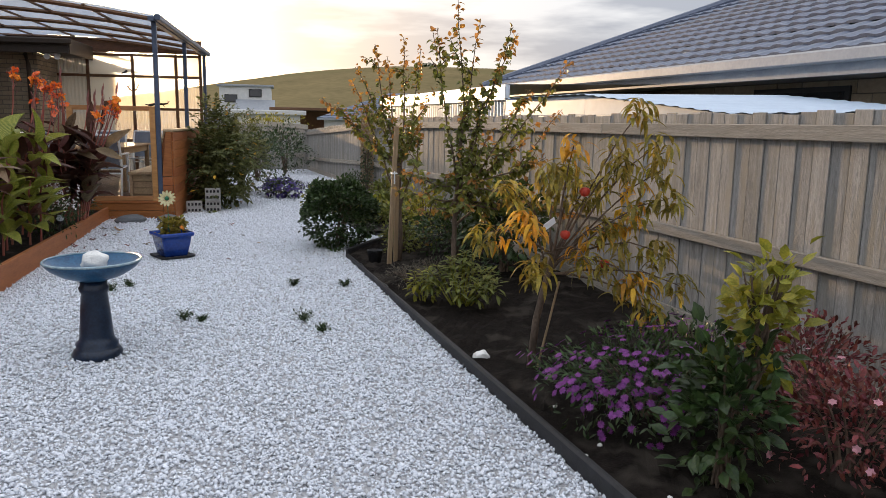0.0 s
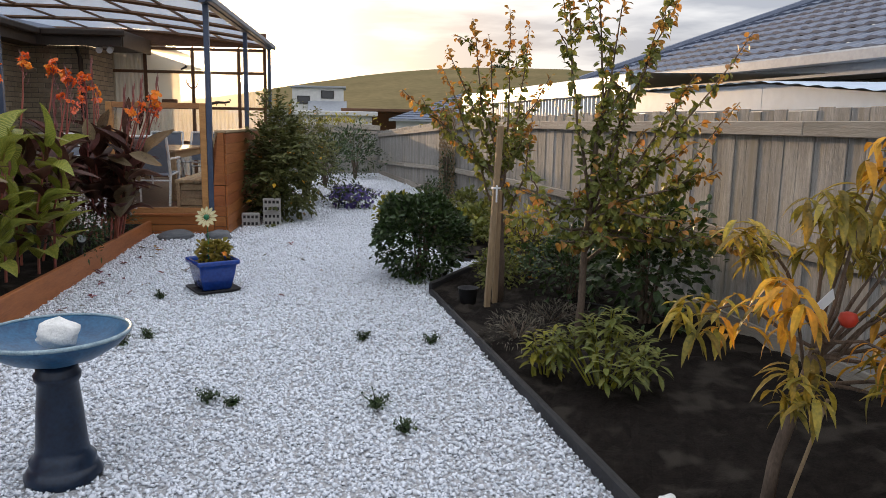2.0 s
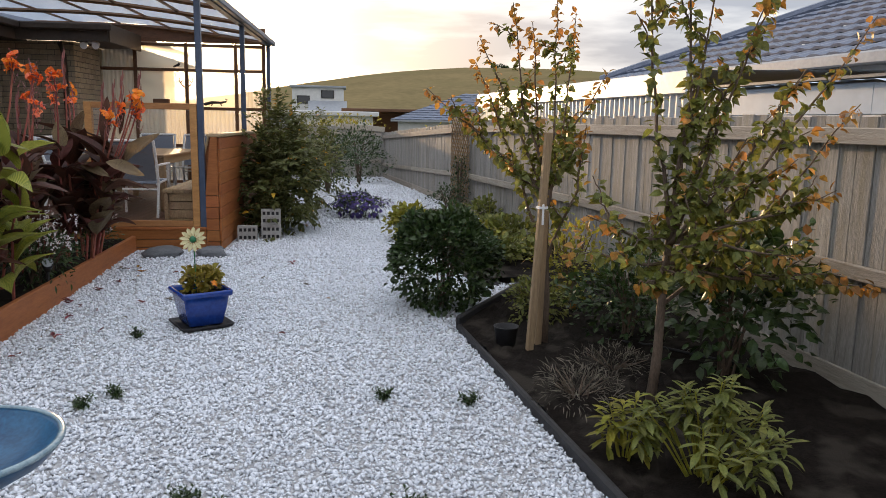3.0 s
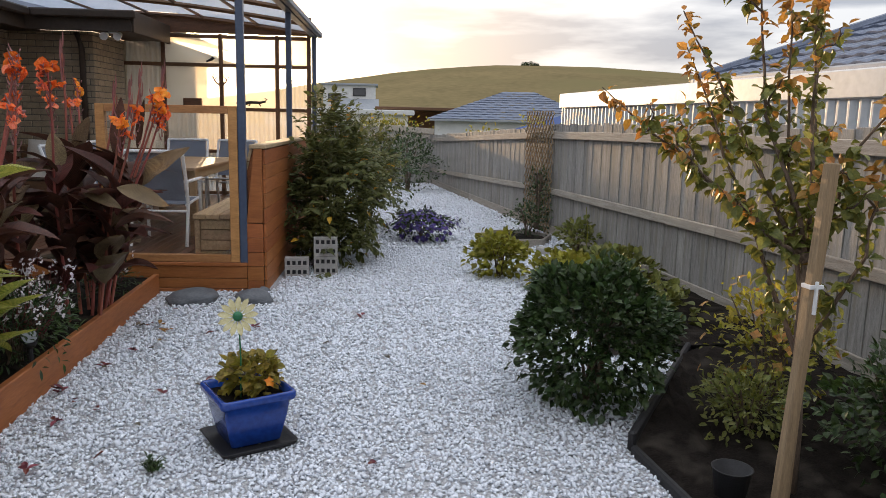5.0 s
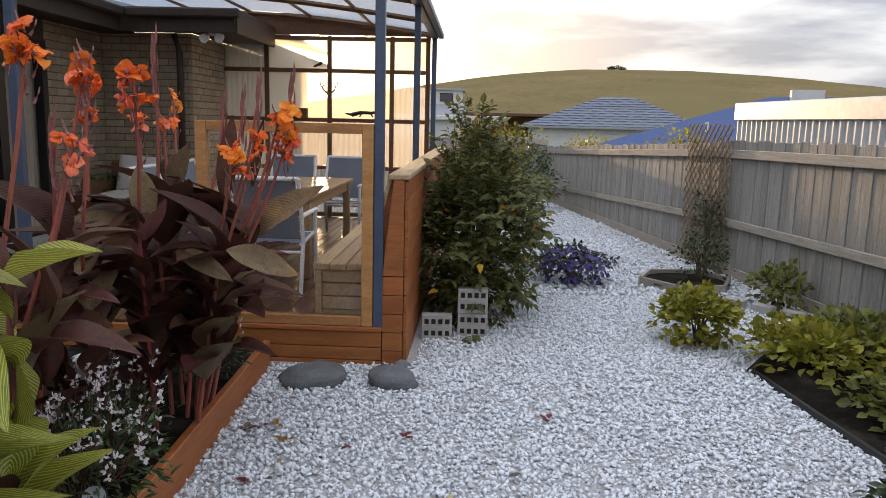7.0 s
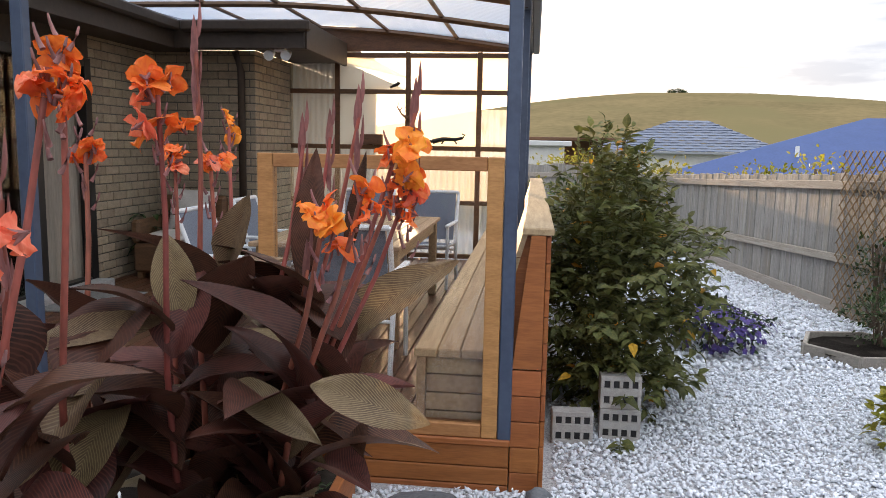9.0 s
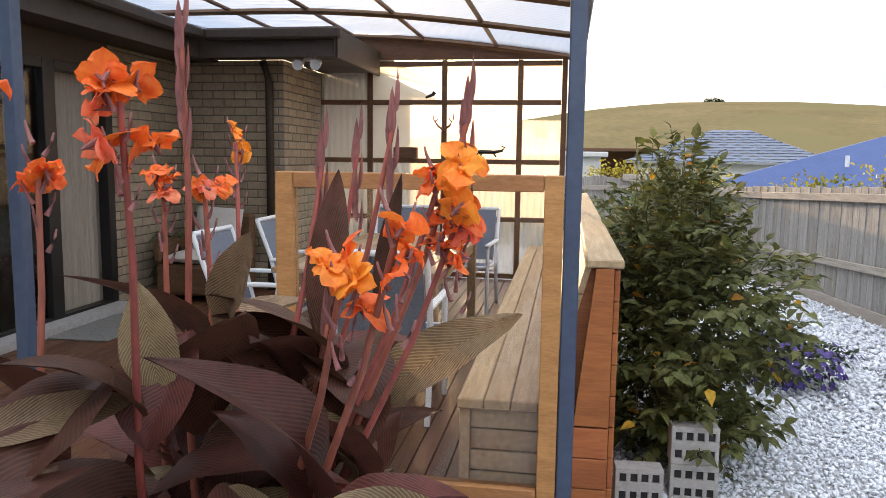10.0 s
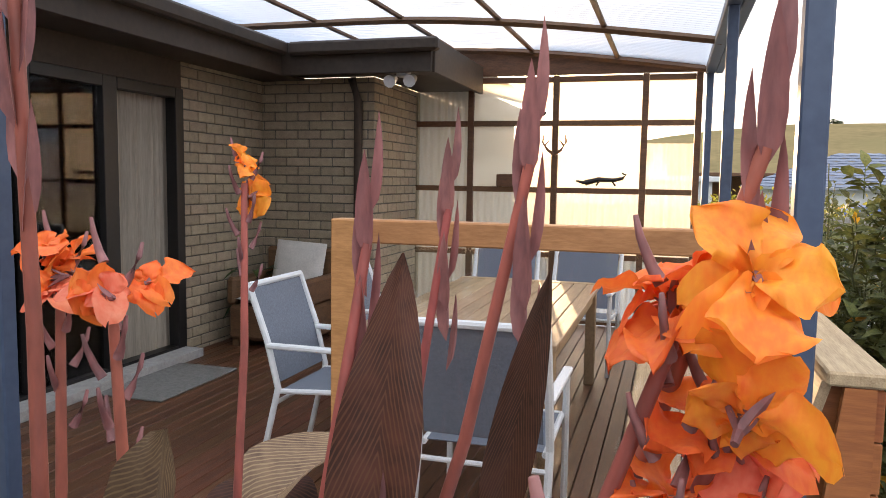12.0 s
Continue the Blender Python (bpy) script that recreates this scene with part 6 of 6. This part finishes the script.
def gaura(pos, r, h, label, petal="petal_white", n=420, blooms=46):
    s = shrub("gaura", pos, r, r * 1.15, h * 0.75, n, 0.055, M["leaf_dark"], label, "flowers", wide=0.25)
    st, pe = Mesh(), Mesh()
    st.loose = pe.loose = True
    for _ in range(blooms):
        a, k = rnd(0, 6.28), rnd(0.3, 1.1) * r
        e = Vector((k * math.cos(a), k * math.sin(a), h * rnd(0.6, 1.08)))
        st.tube([(e.x * 0.5, e.y * 0.5, h * 0.3), (e.x * 0.85, e.y * 0.85, e.z * 0.8), e], 0.002, 0.0012, 4, False)
        for j in range(3):
            p = e - Vector((0, 0, 0.03 * j)) + 0.012 * rdir()
            for i in range(4):
                pe.blade(p, rdir() + Vector((0, 0, 0.3)), rdir(), 0.022, 0.014, 0.1, 0.2, 2)
    part("flower_stalk", st, M["leaf_red"], s)
    part("bloom", pe, M[petal], s)


gaura((-1.48, 9.15, BZ), 0.3, 0.55, "airy white gaura flowers in the raised bed", n=1100)
gaura((-1.5, 9.6, BZ), 0.22, 0.45, "airy white gaura flowers below the cannas", n=600, blooms=24)
gaura((-1.75, 6.55, BZ), 0.3, 0.42, "pink-white flowers at the bed's edge", "petal_pink", 700, 60)
gaura((-1.35, 10.75, BZ), 0.2, 0.35, "white flowers at the end of the raised bed", n=420, blooms=18)

# ---- small things on the gravel ----
bath = thing("bird_bath", pose(-0.555, 4.9, gz(4.9)) @ Matrix.Scale(0.91, 4), "dark blue glazed ceramic bird bath on a flared pedestal", "bird bath")
part("pedestal", Mesh().lathe([(0.002, -0.01), (0.165, -0.01), (0.168, 0.03), (0.15, 0.06), (0.138, 0.07), (0.142, 0.10), (0.118, 0.125), (0.112, 0.16), (0.098, 0.34), (0.086, 0.46), (0.098, 0.475), (0.10, 0.50), (0.088, 0.515), (0.09, 0.55), (0.002, 0.55)], 40), M["bath_glaze"], bath, smooth=True)
bowl = part("bowl", Mesh().lathe([(0.002, 0.548), (0.10, 0.55), (0.20, 0.585), (0.28, 0.635), (0.312, 0.672), (0.318, 0.688), (0.308, 0.692), (0.295, 0.68), (0.25, 0.64), (0.15, 0.605), (0.002, 0.60)], 48), M["bowl_glaze"], bath, smooth=True)
part("rim", Mesh().lathe([(0.306, 0.686), (0.322, 0.682), (0.324, 0.692), (0.314, 0.699), (0.303, 0.695), (0.306, 0.686)], 48, cap=False), M["rim_glaze"], bowl, "paler worn rim", True)


def rock(name, m, sx, sy, sz, mat, label, category, rough=0.18, sub=3):
    bm = bmesh.new()
    bmesh.ops.create_icosphere(bm, subdivisions=sub, radius=1)
    off = Vector((rnd(0, 30), rnd(0, 30), 0))
    for v in bm.verts:
        d = v.co.normalized()
        v.co = d * (1 + rough * 2 * noise.noise(d * 1.3 + off) + rough * noise.noise(d * 3 + off))
        v.co = Vector((v.co.x * sx, v.co.y * sy, v.co.z * sz))
    me = bpy.data.meshes.new(name)
    bm.to_mesh(me)
    bm.free()
    me.materials.append(mat)
    me.shade_smooth()
    ob = new(name, me)
    ob.matrix_world = m
    return tagged(ob, label, category)


rock("white_block", pose(-0.54, 4.9, gz(4.9) + 0.618, 0, 0, 12), 0.085, 0.07, 0.062, M["white_stone"], "chunky white stone lying in the bird bath", "stone", 0.16)


def square_pot(m):
    p = thing("plant_pot", m, "square cobalt blue glazed pot on a dark saucer", "plant pot")
    b = Mesh()

    def ring(s, z, n=8):
        r = s * 0.14
        out = []
        for cx, cy, a0 in ((1, 1, 0), (-1, 1, 90), (-1, -1, 180), (1, -1, 270)):
            out += [(cx * (s - r) + r * math.cos(radians(a0 + 90 * k / n)), cy * (s - r) + r * math.sin(radians(a0 + 90 * k / n)), z) for k in range(n + 1)]
        return out
    prof = ((0.125, 0.02), (0.135, 0.03), (0.165, 0.17), (0.178, 0.255), (0.198, 0.26), (0.202, 0.272), (0.202, 0.298), (0.196, 0.305), (0.178, 0.303), (0.172, 0.26), (0.165, 0.25))
    rings = [ring(s, z) for s, z in prof]
    k = len(rings[0])
    b.add([q for r in rings for q in r], [(i * k + j, i * k + (j + 1) % k, (i + 1) * k + (j + 1) % k, (i + 1) * k + j) for i in range(len(prof) - 1) for j in range(k)] + [tuple(range(k))])
    part("body", b, M["blue_glaze"], p, smooth=True)
    prof = ((0.17, 0.0), (0.195, 0.003), (0.21, 0.03), (0.204, 0.032), (0.188, 0.018), (0.12, 0.016))
    rings = [ring(s, z) for s, z in prof]
    b = Mesh()
    b.add([q for r in rings for q in r], [(i * k + j, i * k + (j + 1) % k, (i + 1) * k + (j + 1) % k, (i + 1) * k + j) for i in range(len(prof) - 1) for j in range(k)] + [tuple(range(k))])
    part("saucer", b, M["edging"], p, "dark plastic saucer", True)
    b = Mesh()
    b.add(ring(0.172, 0.262), [tuple(range(k))])
    b.loose = True
    part("potting_soil", b, M["soil"], p)


PX, PY = -0.16, 8.27
square_pot(pose(PX, PY, gz(PY) + 0.012, 0, 0, 22) @ Matrix.Scale(0.9, 4))
shrub("pelargonium", (PX + 0.02, PY, gz(PY) + 0.24), 0.15, 0.15, 0.19, 330, 0.05, M["leaf_peach"], "small bushy plant with olive and red-edged leaves in the pot", "plant", wide=0.85, bloom=(M["petal_yellow"], 4, 0.03, 5))
orn = thing("metal_flower", pose(PX - 0.03, PY - 0.05, gz(PY) + 0.24), "cream painted tin daisy ornament on a wire stem", "ornament")
part("stalk", Mesh().tube([(0, 0, -0.05), (0.005, 0, 0.2), (0, 0, 0.40)], 0.004, 0.004, 6), M["tin_green"], orn)
b = Mesh()
b.loose = True
ax = Vector((-0.15, -0.85, 0.45)).normalized()
uu = ax.orthogonal().normalized()
for i in range(13):
    q = Matrix.Rotation(2 * math.pi * i / 13, 3, ax) @ uu
    b.blade(Vector((0, 0, 0.40)) + ax * 0.012 + q * 0.018, q + 0.18 * ax, ax, 0.08, 0.029, 0.08, 0.3, 6, 0.6)
part("petal_ring", b, M["tin_petal"], orn, "cream petals with brown veins", True)
bm = bmesh.new()
bmesh.ops.create_uvsphere(bm, u_segments=14, v_segments=8, radius=0.024, matrix=Matrix.Translation(Vector((0, 0, 0.40)) + ax * 0.02))
me = bpy.data.meshes.new("centre")
bm.to_mesh(me)
bm.free()
me.materials.append(M["tin_green"])
part("centre", me, None, orn, "dark green centre")

for x, y, sx, sy, r in ((-0.76, 11.08, 0.22, 0.19, 10), (-0.27, 11.03, 0.15, 0.2, 20)):
    rock("stepping_stone", pose(x, y, gz(y) + 0.03, 0, 0, r), sx, sy, 0.07, M["slate"], "rounded grey slate stepping stone before the deck", "stepping stone", 0.1)
rock("edge_rock", pose(1.79, 4.1, 0.06), 0.055, 0.045, 0.04, M["white_stone"], "white rock lying on the soil by the edging", "rock")
rock("small_rock", pose(-0.2, 11.3, gz(11.3) + 0.01), 0.07, 0.06, 0.05, M["slate"], "small grey rock at the foot of the bench end", "rock")
for k in range(16):
    rock("stray_chip", pose(rnd(1.72, 2.0), rnd(2.0, 7.4), 0.05), 0.014, 0.012, 0.01, M["white_stone"], "white chip strayed onto the dark soil", "stone", 0.2, 1)


def weed(x, y, r):
    w = thing("gravel_weed", pose(x, y, gz(y) + 0.01), "small dark weed growing through the gravel", "weed", "weeds in the gravel")
    b = Mesh()
    b.loose = True
    for _ in range(34):
        a, k = rnd(0, 6.28), rnd(0.2, 1) * r
        e = Vector((k * math.cos(a), k * math.sin(a), rnd(0.3, 1.0) * r))
        b.tube([(0, 0, -0.01), e * 0.6 + Vector((0, 0, 0.01)), e], 0.0018, 0.001, 4, False)
        for i in range(4):
            b.blade(e * rnd(0.4, 1), rdir() + Vector((0, 0, 0.3)), (0, 0, 1), 0.025, 0.012, 0.2, 0.3, 2)
    part("leaf_tuft", b, M["leaf_dark"], w)


for x, y, r in ((-0.56, 8.0, 0.075), (-0.64, 6.75, 0.075), (-0.03, 5.62, 0.085), (0.92, 6.6, 0.07), (1.36, 6.45, 0.07), (0.83, 5.38, 0.085), (0.93, 5.06, 0.06), (-0.5, 6.9, 0.06), (0.1, 5.55, 0.05)):
    weed(x, y, r)
for k in range(34):
    y = rnd(7.6, 11.1)
    x = edge_x(y) + abs(R.gauss(0.0, 0.28)) + 0.06 if k < 24 else rnd(-0.9, 1.4)
    b = Mesh()
    b.loose = True
    for i in range(R.choice((1, 1, 2, 4))):
        b.blade(0.01 * rdir(), (rnd(-1, 1), rnd(-1, 1), 0.2), (0, 0, 1), rnd(0.03, 0.07), rnd(0.02, 0.035), rnd(-0.2, 0.4), 0.5, 4, 0.5)
    solid("fallen_leaf", b, M[R.choice(("leaf_red", "leaf_red", "leaf_grey", "leaf_orange"))], "dry red-brown leaf fallen on the gravel", "leaf", "fallen leaves", m=pose(x, y, gz(y) + 0.03))

# concrete blocks with round holes beside the tomatoes


def hollow_block(m, label):
    o = thing("concrete_block", m, label, "concrete block", "blocks by the tomatoes")
    W, H, D = 0.23, 0.19, 0.1
    b = Mesh()
    b.box(-W / 2, W / 2, 0.012, D, 0, H, 0.004)
    for z0, z1 in ((0, 0.028), (0.072, 0.118), (0.162, H)):
        b.box(-W / 2, W / 2, 0, 0.012, z0, z1, 0.002)
    for i in range(5):
        x0 = -W / 2 + i * (W - 0.02) / 4
        b.box(x0, x0 + 0.02, 0.001, 0.012, 0.028, 0.072, 0.002).box(x0, x0 + 0.02, 0.001, 0.012, 0.118, 0.162, 0.002)
    part("body", b, M["block"], o)
    # thin dark plates in the recesses stand in for shade deep in the holes
    h = Mesh()
    for i in range(4):
        for z in (0.05, 0.14):
            x = -W / 2 + 0.01 + (i + 0.5) * (W - 0.02) / 4
            h.box(x - 0.018, x + 0.018, 0.009, 0.0115, z - 0.019, z + 0.019, 0.004)
    part("hole_grid", h, M["edging"], o, "dark plates for the shade inside the holes")


hollow_block(pose(0.37, 12.05, gz(12), 0, 0, -8), "grey concrete block with rows of holes on the gravel")
hollow_block(pose(0.37, 12.06, gz(12) + 0.192, 0, 0, -5), "grey concrete block stacked on another")
hollow_block(pose(0.09, 12.0, gz(12), 0, 0, -4), "grey concrete block with rows of holes beside the deck")

# six-sided planter and trellis at the fence
hexb = thing("timber_planter", pose(2.88, 14.0, 0.06), "low six-sided timber planter filled with soil", "planter")
for i in range(6):
    a = radians(60 * i)
    part("board", Mesh().box(-0.26, 0.26, 0.40, 0.435, -0.02, 0.12, 0.005, Matrix.Rotation(a, 4, "Z")), M["rail"], hexb)
b = Mesh()
b.loose = True
b.add([(0.47 * math.cos(radians(60 * i + 30)), 0.47 * math.sin(radians(60 * i + 30)), 0.08) for i in range(6)], [tuple(range(6))])
part("soil", b, M["soil"], hexb)
shrub("planter_plants", (3.1, 14.1, 0.13), 0.3, 0.3, 0.45, 500, 0.05, M["leaf_dark"], "green plants growing in the timber planter", "plants")
tre = thing("trellis", pose(3.52, 15.1, 0.1), "broad expanding diamond trellis leaning on the fence", "trellis")
for s in (-1, 1):
    for i in range(22):
        z = -1.1 + 0.13 * i
        lo, hi = max(z, 0.0), min(z + 1.3, 1.68)
        if hi - lo < 0.05:
            continue
        f = lambda q: s * (-0.6 + 1.2 * (q - z) / 1.3)
        part("lath", Mesh().tube([(0.006 * s, f(lo), lo), (0.006 * s, f(hi), hi)], 0.008, 0.008, 4), M["stake"], tre)
shrub("trellis_climber", (3.45, 14.8, 0.15), 0.12, 0.5, 0.9, 300, 0.05, M["leaf_dark"], "sparse climber on the trellis", "climber")
blk = thing("brick_border", pose(3.15, 12.7, 0.08), "row of pale paving bricks edging a bed by the fence", "border")
for i in range(4):
    part("brick", Mesh().box(-0.1, 0.1, -0.05, 0.05, 0, 0.09, 0.008, pose(-0.18 + 0.15 * i, 0.35 - 0.24 * i, 0, 0, 0, -58)), M["block"], blk)
shrub("bed_plants", (3.32, 12.95, 0.1), 0.2, 0.35, 0.4, 350, 0.07, M["leaf"], "leafy plants in the small bed by the fence", "plants", wide=0.7)
solid("tall_weed", Mesh().tube([(3.3, 12.6, 0.1), (3.32, 12.62, 0.4), (3.28, 12.6, 0.7)], 0.006, 0.003, 6), M["leaf_lime"], "tall thin green flower stalk by the fence", "weed")

solid("small_white_pot", Mesh().lathe([(0.002, 0), (0.055, 0), (0.07, 0.11), (0.077, 0.112), (0.077, 0.13), (0.068, 0.13), (0.062, 0.1), (0.002, 0.1)], 28), M["white"], "small white plastic pot standing on the bed soil", "plant pot", m=pose(-2.0, 10.72, 0.24), smooth=True)
spot = thing("garden_spotlight", pose(-1.36, 9.0, 0.14), "round black solar garden spotlight in the raised bed", "lamp")
part("body", Mesh().tube([(0.0, 0.04, 0.22), (0.02, -0.03, 0.28)], 0.03, 0.045, 16), M["edging"], spot, smooth=True)
part("lens", Mesh().tube([(0.0205, -0.031, 0.281), (0.022, -0.036, 0.285)], 0.038, 0.038, 16), M["gutter"], spot, "grey lens")
part("spike", Mesh().tube([(0, 0.04, -0.1), (0, 0.04, 0.22)], 0.01, 0.012, 8), M["edging"], spot)
b = Mesh().tube([(1.92, 7.15, 0.07), (2.2, 7.3, 0.09), (2.5, 7.35, 0.1), (2.8, 7.1, 0.11), (3.2, 6.6, 0.1)], 0.009, 0.009, 6)
solid("watering_hose", b, M["edging"], "thin black irrigation hose lying on the soil", "hose")
solid("nursery_pot", Mesh().lathe([(0.002, 0), (0.06, 0), (0.08, 0.15), (0.086, 0.155), (0.078, 0.155), (0.058, 0.02), (0.002, 0.02)], 24), M["edging"], "black plastic nursery pot on the soil", "plant pot", m=pose(1.86, 7.35, 0.06), smooth=True)
